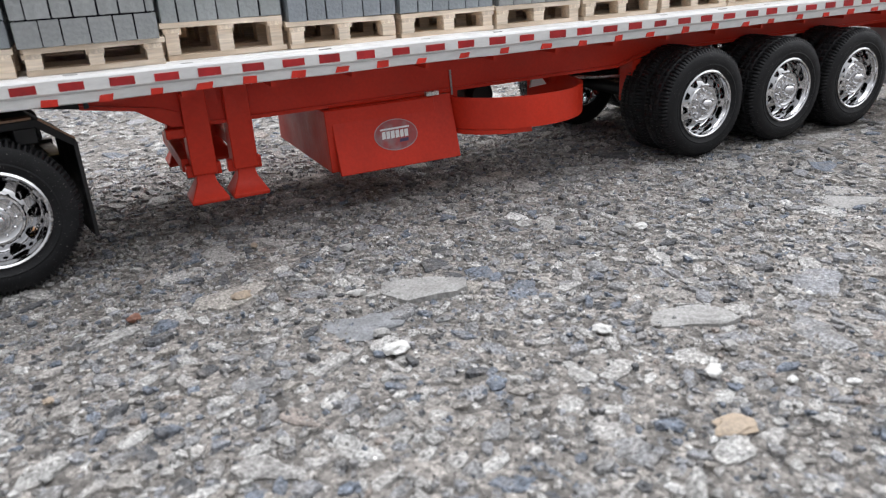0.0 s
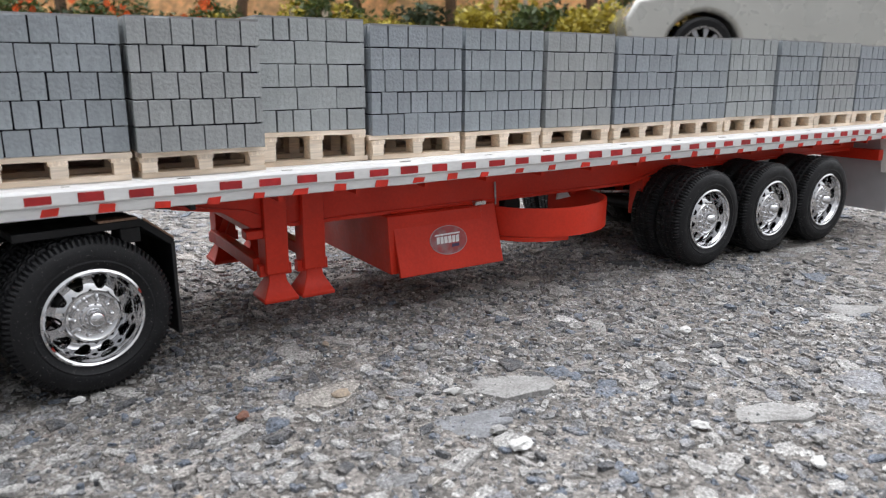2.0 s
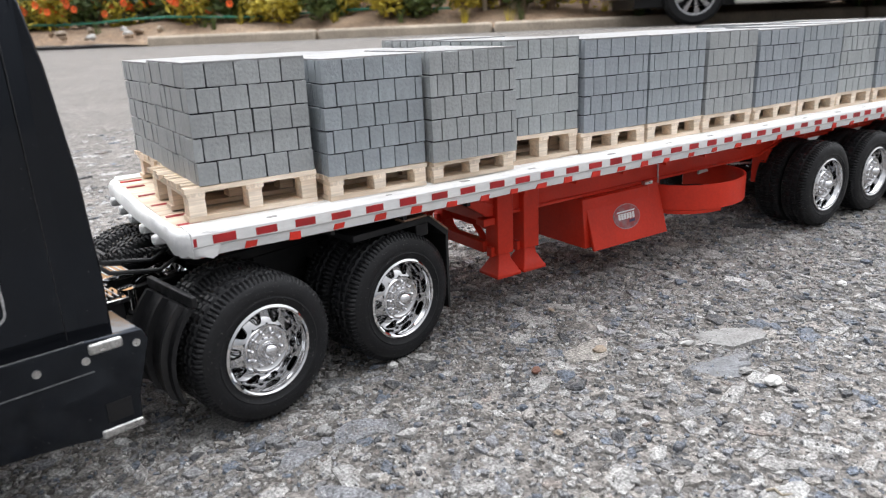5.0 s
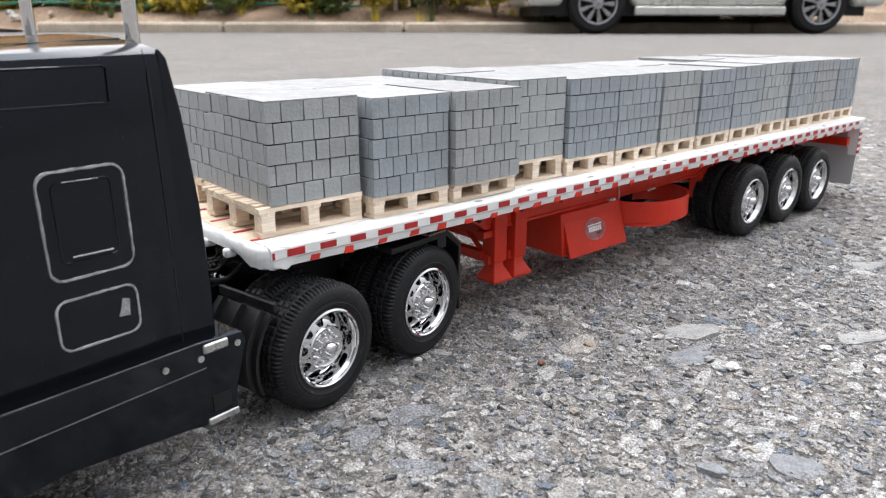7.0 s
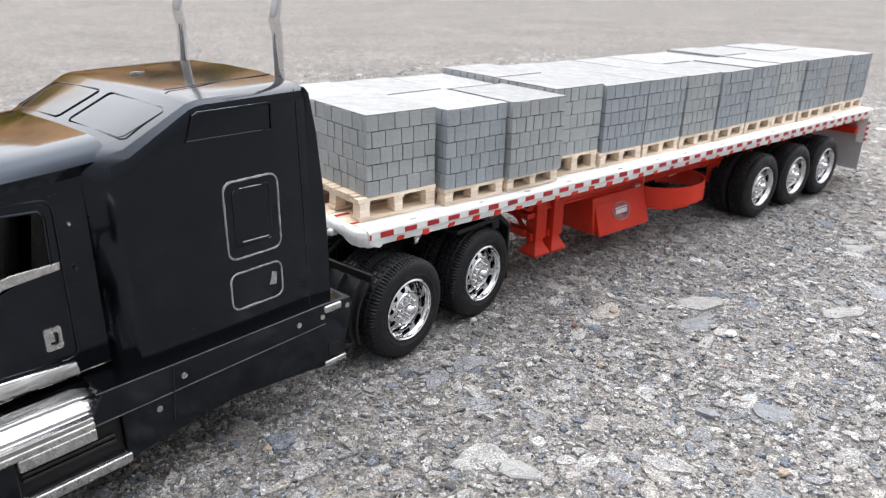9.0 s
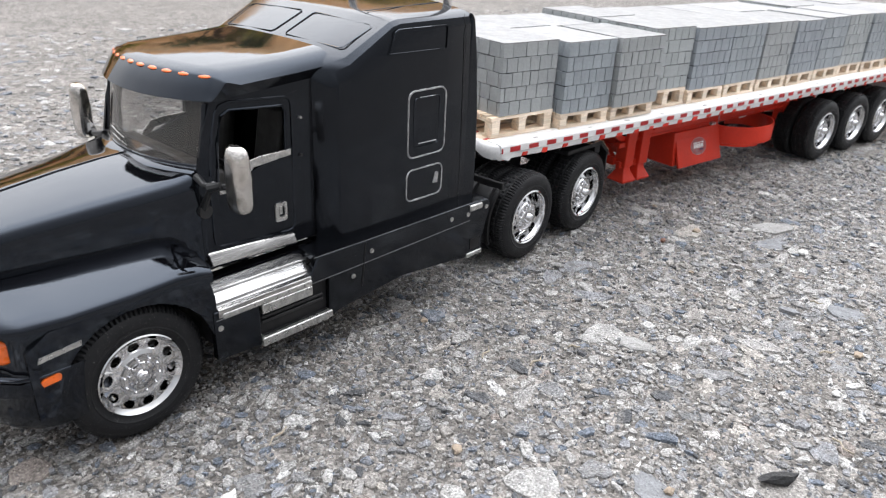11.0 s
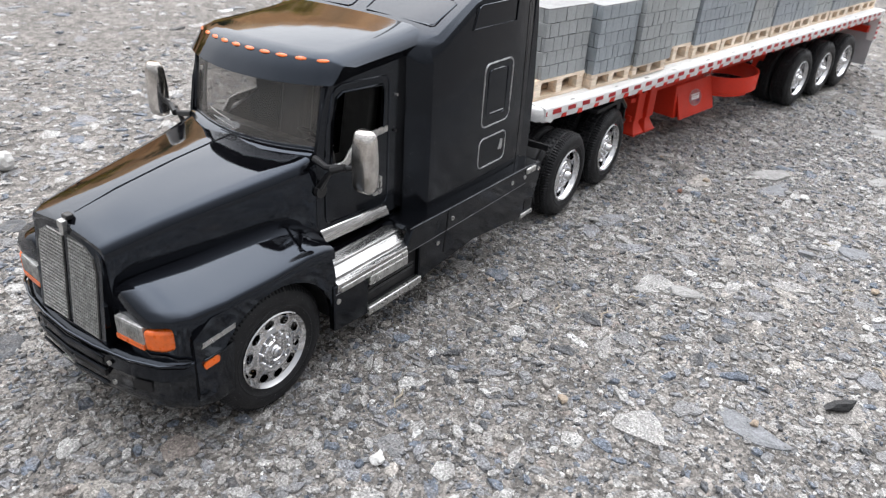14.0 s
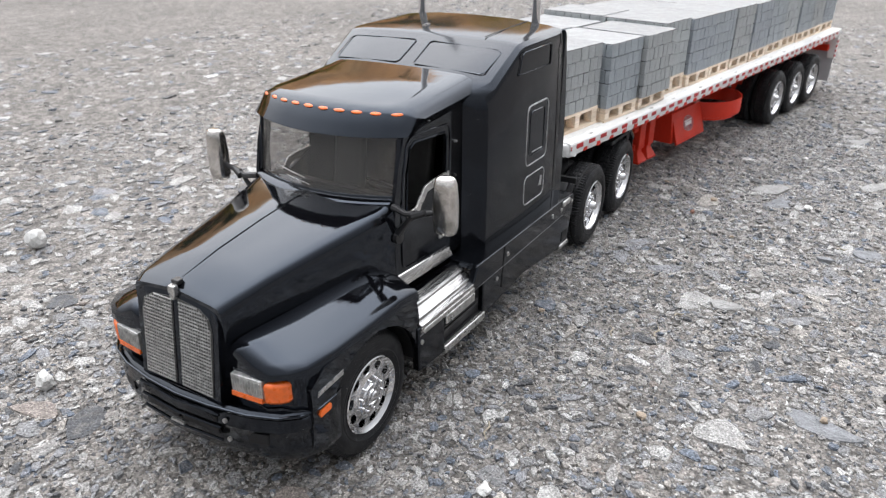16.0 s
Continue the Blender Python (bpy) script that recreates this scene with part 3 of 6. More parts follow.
def stone_points(rows, n=7):
    """Verts of angular stones: a broken top of a middle and two rings, a worn rim and a foot, n corners each."""
    k = len(rows)
    ang = (np.arange(n) + rng.uniform(-0.42, 0.42, (k, n))) * 2 * np.pi / n
    rad = rng.uniform(0.68, 1.22, (k, n))
    if n > 9:  # large stones are broken into blunt corners
        p, q = rng.uniform(0, 6.28, (2, k, 1))
        rad = 0.95 + 0.13 * np.sin(2 * ang + p) + 0.16 * np.sin(3 * ang + q) + rng.uniform(-0.1, 0.1, (k, n))
    x, y = np.cos(ang) * rad * rows[:, 2:3], np.sin(ang) * rad * rows[:, 3:4]
    t = np.radians(rows[:, 4:5])
    px, py = x * np.cos(t) - y * np.sin(t), x * np.sin(t) + y * np.cos(t)
    size = np.minimum(rows[:, 2:3], rows[:, 3:4])
    rough = np.minimum(size, 2.2)
    tx, ty = rng.normal(0, 0.15, (2, k, 1)) * np.minimum(1.0, 2.2 / size)
    out = np.zeros((k, 4 * n + 1, 3))
    out[:, 0, 2] = rows[:, 5] + rng.uniform(-0.1, 0.22, k) * rough[:, 0]
    for ring, (shrink, drop, shake) in enumerate(((0.46, 0.0, 0.13), (0.84, 0.06, 0.15), (1.0, 0.3, 0.12), (1.03, 0.0, 0.0))):
        part_of = slice(1 + ring * n, 1 + (ring + 1) * n)
        wide = shrink * (1 + rng.uniform(-0.16, 0.12, (k, n)) * (ring == 0))
        out[:, part_of, 0], out[:, part_of, 1] = px * wide, py * wide
        top = rows[:, 5:6] + (px * tx + py * ty) * wide - drop * np.minimum(size * 0.5, 1.0) + rng.uniform(-shake, shake, (k, n)) * rough
        out[:, part_of, 2] = top if ring < 3 else -1.6
    return out


def stone_faces(n=7):
    f = [(0, 1 + i, 1 + (i + 1) % n) for i in range(n)]
    for r in (0, 1, 2):
        f += [(1 + r * n + i, 1 + (r + 1) * n + i, 1 + (r + 1) * n + (i + 1) % n, 1 + r * n + (i + 1) % n) for i in range(n)]
    return f


def raw_mesh(points, faces_one, k):
    """A mesh of k alike-built bodies straight from arrays."""
    me = bpy.data.meshes.new("stones")
    nv = points.shape[1]
    me.vertices.add(k * nv)
    me.vertices.foreach_set("co", (points * MM).astype(np.float32).ravel())
    loops = np.concatenate([np.array(f) for f in faces_one])
    sizes = np.array([len(f) for f in faces_one])
    starts = np.r_[0, np.cumsum(sizes)[:-1]]
    me.loops.add(k * len(loops))
    me.loops.foreach_set("vertex_index", (loops[None] + nv * np.arange(k)[:, None]).astype(np.int32).ravel())
    me.polygons.add(k * len(sizes))
    me.polygons.foreach_set("loop_start", (starts[None] + len(loops) * np.arange(k)[:, None]).astype(np.int32).ravel())
    me.polygons.foreach_set("use_smooth", [False] * len(me.polygons))
    me.update(calc_edges=True)
    return me


rest = placed[~alone]
pts = stone_points(rest)
pts[..., 0] += rest[:, 0][:, None]
pts[..., 1] += rest[:, 1][:, None]
bed = part("stone_bed", raw_mesh(pts, stone_faces(), len(rest)), STONE, ground)
tagged(bed, "grey angular stones bedded in the asphalt", kind="stuff")
few = placed[alone]
pts = stone_points(few, 13)
for row, p in zip(few, pts):
    k = next((i for i, f in enumerate(FIXED) if f[0] == row[0]), -1)
    o = part("stone", raw_mesh(p[None], stone_faces(13), 1), PALE if k in (0, 1, 2, 8) else SLATE if k in (3, 4, 6, 7) else STONE_ONE, ground)
    o.location = (row[0] * MM, row[1] * MM, 0)

# sharp grit strewn between and over the stones
k = 70000
spot = np.c_[rng.uniform(-310, 330, k), rng.uniform(-235, 130, k)]
size, turn, sink = 0.22 + 0.85 * rng.random(k) ** 2.6, rng.uniform(0, 6.28, k), rng.uniform(-0.5, 0.25, k)
grains = np.zeros((k, 5, 3))
for i in range(4):
    reach = size * rng.uniform(0.6, 1.5, k)
    grains[:, i, 0], grains[:, i, 1] = spot[:, 0] + reach * np.cos(turn + 1.571 * i), spot[:, 1] + reach * np.sin(turn + 1.571 * i)
    grains[:, i, 2] = sink - 0.35
grains[:, 4, 0], grains[:, 4, 1] = spot[:, 0] + size * rng.uniform(-0.6, 0.6, k), spot[:, 1] + size * rng.uniform(-0.6, 0.6, k)
grains[:, 4, 2] = sink + size * rng.uniform(0.35, 0.8, k)
grit = part("grit", raw_mesh(grains, [(0, 1, 4), (1, 2, 4), (2, 3, 4), (3, 0, 4)], k), STONE, ground)
tagged(grit, "fine sharp grit over the asphalt", kind="stuff")

# ---- loose bits on the asphalt ----
WHITE_ROCK = mat("white_quartz", (0.52, 0.515, 0.5), 0.7, vary=0.15, scale=300, grain=0.15, grain_scale=1500, bump=0.8, bump_scale=900)
TAN_ROCK = mat("tan_pebble", (0.3, 0.24, 0.18), 0.7, vary=0.15, scale=300, grain=0.2, grain_scale=1500, bump=0.5, bump_scale=900)
RED_ROCK = mat("red_brown_chip", (0.2, 0.095, 0.065), 0.7, vary=0.2, scale=400, bump=0.5, bump_scale=900)
COAL = mat("charred_black", (0.012, 0.012, 0.013), 0.6, vary=0.3, scale=400, grain=0.4, grain_scale=1500, bump=0.9, bump_scale=900)
TWIG = mat("dry_grey_twig", (0.3, 0.26, 0.2), 0.8, vary=0.2, scale=500)


def pebble(name, x, y, a, b, c, turn, material, label, seed, category="pebble"):
    r = random.Random(seed)
    bm = bmesh.new()
    bmesh.ops.create_icosphere(bm, subdivisions=2, radius=1.0)
    offs = Vector((r.uniform(0, 9), r.uniform(0, 9), r.uniform(0, 9)))
    for v in bm.verts:
        v.co *= 1 + 0.5 * noise.noise(v.co * 1.3 + offs) + 0.3 * noise.noise(v.co * 3.1 + offs)
        v.co.x, v.co.y, v.co.z = v.co.x * a, v.co.y * b, v.co.z * c
    low = min(v.co.z for v in bm.verts)
    for v in bm.verts:
        v.co.z -= low
    o = part(name, bm, material, smooth=0)
    o.matrix_world = pose(x * MM, y * MM, -0.2 * MM, 0, 0, turn)
    return tagged(o, label, category)


pebble("pebble", 143.6, -83.6, 3.6, 2.3, 1.3, 20, WHITE_ROCK, "small rough white quartz chip on the asphalt", 1)
pebble("pebble", 146.4, -49.6, 1.1, 2.4, 1.1, 60, WHITE_ROCK, "tiny pale upright chip on the asphalt", 2)
pebble("pebble", 186.0, -142.0, 4.6, 3.0, 0.75, -10, TAN_ROCK, "flat tan pebble on the asphalt", 3)
pebble("pebble", 195.8, -127.1, 2.5, 1.8, 1.0, 40, WHITE_ROCK, "small smooth white pebble on the asphalt", 4)
pebble("pebble", 118.5, -34.5, 3.0, 2.2, 1.2, 15, TAN_ROCK, "small tan pebble on the asphalt", 5)
pebble("pebble", 56.3, 0.4, 2.2, 1.6, 0.9, 0, WHITE_ROCK, "small white chip beside a tyre", 6)
pebble("pebble", -172.0, -78.8, 2.8, 2.2, 1.2, 35, WHITE_ROCK, "small white chip on the asphalt", 7)
pebble("rock", -193.3, 214.0, 6.2, 5.0, 5.2, 25, WHITE_ROCK, "fist-shaped white rock lying on the asphalt", 8, "rock")
pebble("rock", -242.0, 82.0, 3.4, 3.0, 3.6, 60, WHITE_ROCK, "small upright white rock on the asphalt", 9, "rock")
pebble("charred_scrap", -31.5, -167.5, 6.4, 2.5, 2.0, -28, COAL, "charred black scrap lying on the asphalt", 10, "scrap")
pebble("pebble", 91.6, -32.6, 1.9, 1.4, 1.0, 10, RED_ROCK, "tiny reddish-brown chip on the asphalt", 11)
pebble("pebble", -63.5, -151.0, 1.7, 1.4, 1.2, 10, TAN_ROCK, "tiny yellowish pebble on the asphalt", 12)
for k in range(26):
    x, y = rng.uniform(-300, 260), rng.uniform(-220, 60)
    s = rng.uniform(1.0, 2.0)
    pebble("pebble", x, y, s * 1.3, s, s * 0.55, rng.uniform(0, 180), (WHITE_ROCK, PALE, TAN_ROCK, PALE)[k % 4], "tiny loose chip on the asphalt", 20 + k)
for k in range(9):
    x, y, a, q = rng.uniform(-230, 160), rng.uniform(-190, -40), rng.uniform(0, 6.28), rng.uniform(3, 7)
    o = part("twig", tubed([(0, 0, 0.6), (q * 0.5, 0.8, 0.9), (q, -0.6, 0.7), (q * 1.6, 0.9, 0.6)], [0.35, 0.4, 0.35, 0.2], 6), TWIG)
    o.matrix_world = pose(x * MM, y * MM, 0.1 * MM, 0, 0, math.degrees(a))
    tagged(o, "short dry twig on the asphalt", "twig")

# ---- the flatbed trailer: front corner of its near rail at x = 0, y = 0; width 108, length 488 ----
LEN, WID, DECK = 487.0, 108.0, 58.6
trailer = thing("flatbed_trailer", pose(0, 0, 0), "red and white scale-model flatbed trailer with three dual axles", "model trailer")


def rail_section(side):
    """The side rail's outline in y and z, drawn for the near side or mirrored."""
    pts = [(1.6, 51.3), (1.2, 51.6), (0.9, 53.7), (1.0, 54.1), (0.3, 54.4), (0.0, 54.8), (0.0, 58.0), (0.5, 58.7), (3.0, 59.0), (4.6, 59.0), (5.0, 58.5), (6.6, 58.5), (7.0, 59.0), (10.5, 59.0), (10.5, 57.0), (2.4, 56.0), (2.4, 51.3)]
    return pts if side < 0 else [(WID - y, z) for y, z in pts]


for side in (-1, 1):
    rings = [[(x, y, z) for y, z in rail_section(side)] for x in np.linspace(-3.0, LEN, 40)]
    for r in rings[1:-1]:
        dy, dz = random.uniform(-0.12, 0.12), random.uniform(-0.12, 0.12)
        r[:] = [(x, y + dy, z + dz) for x, y, z in r]
    bm = bmesh.new()
    loft(bm, rings)
    rail = part("side_rail", bm, WHITE, trailer, "hand-painted white side rail with red marks", 30)
    if side < 0:
        near_rail = rail

# red marks: a row of neat oblongs above, a row of dabbed ones on the lip below
for k in range(40):
    x = 3.0 + 11.97 * k + random.uniform(-0.4, 0.4)
    w, h = random.uniform(5.8, 6.9), random.uniform(2.1, 2.5)
    part("red_mark", prismed([(x, 55.1), (x + w, 55.1 + random.uniform(-0.1, 0.1)), (x + w, 55.1 + h), (x, 55.1 + h + random.uniform(-0.1, 0.1))], "y", -0.12, 0.1), TAPE, near_rail, smooth=0)
part("red_mark", boxed(-2.7, -1.8, -0.12, 0.4, 55.0, 57.3), TAPE, near_rail, smooth=0)
for k in range(32):
    x = -1.4 + 13.7 * k + 2.6 * max(0, k - 14) + random.uniform(-0.9, 0.9)
    w, h = random.uniform(3.2, 4.5), random.uniform(1.6, 2.3)
    s = random.uniform(0.2, 1.2)
    z0 = 51.4 + random.uniform(-0.2, 0.4)
    part("red_mark", prismed([(x + random.uniform(-0.2, 0.2), z0), (x + w, z0 + random.uniform(-0.2, 0.2)), (x + w + s * 0.6, z0 + h), (x + s * 0.7, z0 + h + random.uniform(-0.3, 0.3))], "y", 0.7, 1.4), DAB, near_rail, smooth=0)

# small scuffs and notches along the top of the near rail
for k in range(14):
    x = 24.0 + 33.5 * k + random.uniform(-9, 9)
    part("rail_notch", boxed(x, x + random.uniform(2.0, 5.0), random.uniform(1.4, 2.2), random.uniform(2.6, 3.2), 58.6, 59.06), SCUFF, near_rail, smooth=0)

# front and rear headers
nose_line = [(0.3, 0.2), (-2.4, 0.5), (-3.6, 1.4), (-5.8, 4.6), (-6.8, 8), (-7.2, 18), (-7.8, 36), (-8.2, 54)]
nose_line = [tuple(Vector(a).lerp(Vector(b), f)) for a, b in zip(nose_line, nose_line[1:]) for f in (0.0, 0.34, 0.67)] + [nose_line[-1]]
nose_line = nose_line + [(x, WID - y) for x, y in reversed(nose_line[:-1])]
bm = bmesh.new()
rings = []
for k, (x, y) in enumerate(nose_line):
    j = random.uniform(-0.9, 0.9)
    lift = 2.6 * min(1.0, max(0.0, (min(y, WID - y) - 7.0) / 12.0))
    rings.append([(x + 1.8, y, 51.3 + lift + j * 0.5), (x + 0.3, y, 51.9 + lift + j * 0.6), (x, y, 54.5), (x + 0.2, y, 57.2), (x + 1.0, y, 58.4 + j * 0.3), (x + 2.4 + j * 0.4, y, 58.7 + j * 0.2), (x + 4.4, y, 58.3), (x + 4.6, y, 55.0 + lift * 0.4), (x + 3.2, y, 51.5 + lift)])
loft(bm, rings)
part("front_header", bm, WHITE, trailer, "rounded white front edge with uneven paint", 45)
for y in (22, 38, 54, 70, 86):
    part("header_knob", boxed(-9.0, -5.0, y - 1.6, y + 1.6, 51.8, 54.8), WHITE, trailer, bevel=0.8)
part("rear_header", boxed(LEN - 3, LEN, 0.6, WID - 0.6, 50.4, 59.0), WHITE, trailer, bevel=0.5)

# deck boards run lengthwise between the rails
count = 14
bw = (WID - 21.0) / count
for k in range(count):
    y = 10.5 + bw * k
    board = part("deck_board", boxed(-4.5, LEN - 3.2, y + 0.12, y + bw - 0.12, 56.6, DECK + random.uniform(-0.15, 0.15)), WOOD, trailer, smooth=0)
    if k in (0, 2, 5, 8, 11, 13):
        part("red_mark", boxed(-3.4, 3.6 + random.uniform(-1, 1), y + 1.4, y + 3.2, DECK - 0.2, DECK + 0.28), TAPE, board, smooth=0)
part("deck_underside", boxed(98, LEN - 4, 2.2, WID - 2.2, 54.5, 56.4), RED, trailer)
# matt black here puts the shade over the coupling into the colour
part("front_underside", boxed(2, 98, 2.2, WID - 2.2, 54.5, 56.4), DARK, trailer, "underside over the coupling, blackened for the shade there")

# main beams: shallow over the tractor, deep behind the landing gear
profile = [(90, 54.4), (90, 46.4), (112, 43.0), (128, 36.9), (292, 37.6), (310, 42.0), (LEN - 5, 42.5), (LEN - 5, 54.4)]
for y in (24.2, 83.8):
    beam = part("main_beam", prismed(profile, "y", y - 0.8, y + 0.8), RED, trailer, bevel=0.2)
    for (xa, za), (xb, zb) in zip(profile[1:-2], profile[2:-1]):
        part("beam_flange", prismed([(xa, za), (xb, zb), (xb, zb + 1.2), (xa, za + 1.2)], "y", y - 1.6, y + 1.6), RED, beam)
    # front beam ends are blackened for the same shade under the deck
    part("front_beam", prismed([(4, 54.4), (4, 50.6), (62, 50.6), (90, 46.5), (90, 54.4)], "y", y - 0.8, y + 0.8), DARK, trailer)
for x in range(40, 480, 26):
    # members over the coupling get that shade's black, the rest red
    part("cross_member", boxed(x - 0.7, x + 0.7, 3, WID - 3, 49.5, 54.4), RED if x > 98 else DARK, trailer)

# landing gear: two square legs a side, with flared feet and bracing
for y0, y1 in ((20.5, 28.5), (79.5, 87.5)):
    ym, out = (y0 + y1) / 2, (y0 if y0 < 50 else y1)
    for xl in (118.2, 131.6):
        leg = part("landing_leg", boxed(xl, xl + 8.0, y0, y1, 21.5, 50.5), RED, trailer, bevel=0.4)
        xc = xl + 4.0
        bm = bmesh.new()
        loft(bm, [[(xc - a, ym - b, z), (xc + a, ym - b, z), (xc + a, ym + b, z), (xc - a, ym + b, z)] for z, a, b in ((12.2, 6.0, 6.2), (13.6, 6.1, 6.3), (13.9, 5.7, 5.8), (18.8, 3.2, 3.2), (21.6, 2.9, 2.9))])
        part("foot", bm, RED, leg, "flared red foot", bevel=0.35)
        part("axle_pin", boxed(xl - 1.6, xl + 9.6, ym - 1.6, ym + 1.6, 20.5, 24.5), RED, leg, bevel=0.3)
    part("leg_brace", boxed(112.5, 118.4, y0 + 1.5, y1 - 1.5, 34.0, 37.0), RED, trailer, bevel=0.3)
for xl, z in ((116.0, 21.5), (116.5, 34.0), (136.5, 22.0)):
    part("cross_brace", boxed(xl, xl + 4.0, 27.5, 80.5, z, z + 4.6), RED, trailer, bevel=0.4)
for ya, yb in ((30.0, 54.0), (78.0, 54.0)):
    part("diagonal_brace", tubed([(120, ya, 24.5), (120, yb, 45.0)], 1.7, 4), RED, trailer)
for y in (24.5, 83.5):
    part("gear_bracket", prismed([(96, 50), (118.5, 50), (118.5, 37.5), (115, 37.5)], "y", y - 1.2, y + 1.2), RED, trailer, bevel=0.2)

# tool box hung across the frame, with a leaning front lid
box_thing = part("tool_box", prismed([(20.5, 36.6), (18.2, 15.2), (88.0, 15.2), (88.0, 36.6)], "x", 164.0, 206.0), RED, trailer, "red tool box with an oval sticker", bevel=0.4)
lid = part("lid", prismed([(23.0, 36.2), (16.0, 14.2), (14.6, 14.4), (21.6, 37.0)], "x", 166.2, 213.2), RED, box_thing, bevel=0.3)
part("seam_strip", tubed([(166.5, 22.6, 37.4), (212.5, 22.6, 37.4)], 0.55, 6), RED, lid)
part("hinge_scrap", boxed(203.0, 208.0, 20.2, 22.4, 37.0, 38.4), SILVER, lid, "loose pale strip on the hinge")
lean = math.degrees(math.atan2(7.0, 22.0))
seat = pose(189.0, 18.05, 25.4, -lean, 0, 0)


def oval(bm, a, b, y0, y1, n=40, cx=0.0, cz=0.0):
    prism(bm, [(cx + a * math.cos(2 * math.pi * k / n), cz + b * math.sin(2 * math.pi * k / n)) for k in range(n)], "y", y0, y1)


def on_lid(bm):
    bmesh.ops.transform(bm, matrix=seat, verts=bm.verts)
    return bm


bm = bmesh.new()
oval(bm, 8.4, 5.6, -0.25, 0.6)
badge = part("badge", on_lid(bm), RIMK, lid, "oval sticker with a pale band of marks", bevel=0.0)
bm = bmesh.new()
oval(bm, 8.05, 5.3, -0.4, 0.2)
part("badge_face", on_lid(bm), STICK, badge)
for a0, a1, z0, z1, mt in ((-6.0, 5.2, 1.9, 2.5, INK), (-5.6, -4.3, -1.2, 1.4, INK), (-3.9, -2.6, -1.2, 1.4, INK), (-2.2, -0.8, -1.2, 1.4, INK), (-0.4, 1.0, -1.2, 1.4, INK), (1.4, 2.7, -1.2, 1.4, INK), (3.1, 4.5, -1.2, 1.4, INK), (0.8, 4.2, -2.9, -1.7, INKD)):
    bm = bmesh.new()
    prism(bm, [(a0, z0), (a1, z0 + 0.15), (a1 + 0.25, z1 + 0.15), (a0 + 0.25, z1)], "y", -0.52, 0.0)
    part("badge_mark", on_lid(bm), mt, badge, smooth=0)

# spare-wheel cradle: a bent red strap with a sloping floor
bm = bmesh.new()
path = [(243.0 + 30.5 * math.sin(radians(a)), 28.0 - 25.0 * math.cos(radians(a))) for a in range(-78, 145, 9)]
rings = []
for i, (x, y) in enumerate(path):
    d = Vector(path[min(i + 1, len(path) - 1)]) - Vector(path[max(i - 1, 0)])
    nx, ny = -d.y / d.length, d.x / d.length
    drop = 0.0 if y < 27 else (y - 27) * 0.12
    low = 23.8 + max(0.0, x - 262) * 0.08
    rings.append([(x, y, low), (x + nx, y + ny, low), (x + nx, y + ny, 35.4 + drop), (x, y, 35.4 + drop)])
loft(bm, rings)
cradle = part("spare_cradle", bm, RED, trailer, "bent red strap cradle", 50)
part("cradle_floor", prismed([(213, 23.0), (215.5, 16.4), (220, 10.8), (228, 6.4), (238, 4.4), (230, 12.0), (213, 28)], "z", 22.0, 23.6), RED, cradle)
part("hanger", boxed(213.5, 217.5, 24.0, 25.2, 25, 50), RED, cradle)
# a loose white three-cornered scrap within the strap
part("strap_gusset", prismed([(254, 33.0), (262, 33.6), (256, 40.5)], "y", 30.0, 30.8), WHITE, cradle, "small white triangular scrap inside the strap", smooth=0)
part("hanger", boxed(268, 273, 36.0, 37.4, 33, 50.5), RED, cradle)
part("hanger_rod", tubed([(214.6, 22.6, 36), (214.2, 22.8, 45)], 0.4, 6), DULL, cradle)
bm = bmesh.new()
lathe(bm, [(0.01, -20.5), (4.5, -20.5), (6.0, -19), (6.5, -17), (6.5, 17), (6.0, 19), (4.5, 20.5), (0.01, 20.5)], 24)
bmesh.ops.translate(bm, vec=(238, 62, 30), verts=bm.verts)
part("air_tank", bm, DARK, trailer, "small dark air tank")
part("air_line", tubed([(276, 38, 34), (288, 34, 33), (304, 32, 32)], 0.7, 8), SILVER, trailer)

# running gear
for x in (303.5, 343.0, 391.0):
    part("hanger_bracket", boxed(x - 3, x + 3, 23, 31, 22, 40), RED, trailer, bevel=0.3)
    part("hanger_bracket", boxed(x - 3, x + 3, 77, 85, 22, 40), RED, trailer, bevel=0.3)
for x in (319.2, 367.5, 413.6):
    part("axle", tubed([(x, 6, 22.4), (x, WID - 6, 22.4)], 3.2, 12), DARK, trailer)
    for k, (y, kind, near) in enumerate(((5.4, "dual_outer", True), (20.4, "dual_inner", True), (WID - 20.4, "dual_inner", False), (WID - 5.4, "dual_outer", False))):
        wheel(trailer, x, y, 22.4, kind, near, turn=random.uniform(0, 36))
    part("spring", boxed(x - 16, x + 16, 30.5, 34.5, 24, 27), DARK, trailer)
    part("spring", boxed(x - 16, x + 16, 73.5, 77.5, 24, 27), DARK, trailer)

# rear bracket plates and flaps
for y0, y1 in ((0.4, 44.0), (WID - 44.0, WID - 0.4)):
    near = y0 < 50
    bracket = part("flap_bracket", prismed([(y0 if near else y1, 50.4), (y0 if near else y1, 31.0), (y0 + 6 if near else y1 - 6, 31.0), (y0 + 9 if near else y1 - 9, 50.4)], "x", LEN - 4, LEN + 0.5), WHITE, trailer)
    part("mud_flap", boxed(LEN - 2.4, LEN - 1.4, y0 + 1, y1, 8.0, 51.0), FLAP, trailer, "pale grey mud flap", smooth=0)
    if near:
        for z in (32.5, 37.0, 41.5, 46.0):
            part("red_mark", boxed(LEN - 4.2, LEN + 0.2, 0.1, 0.7, z, z + 2.2), TAPE, bracket, smooth=0)
part("rear_bumper", boxed(LEN - 10, LEN - 5, 6, WID - 6, 38, 44), RED, trailer, bevel=0.3)

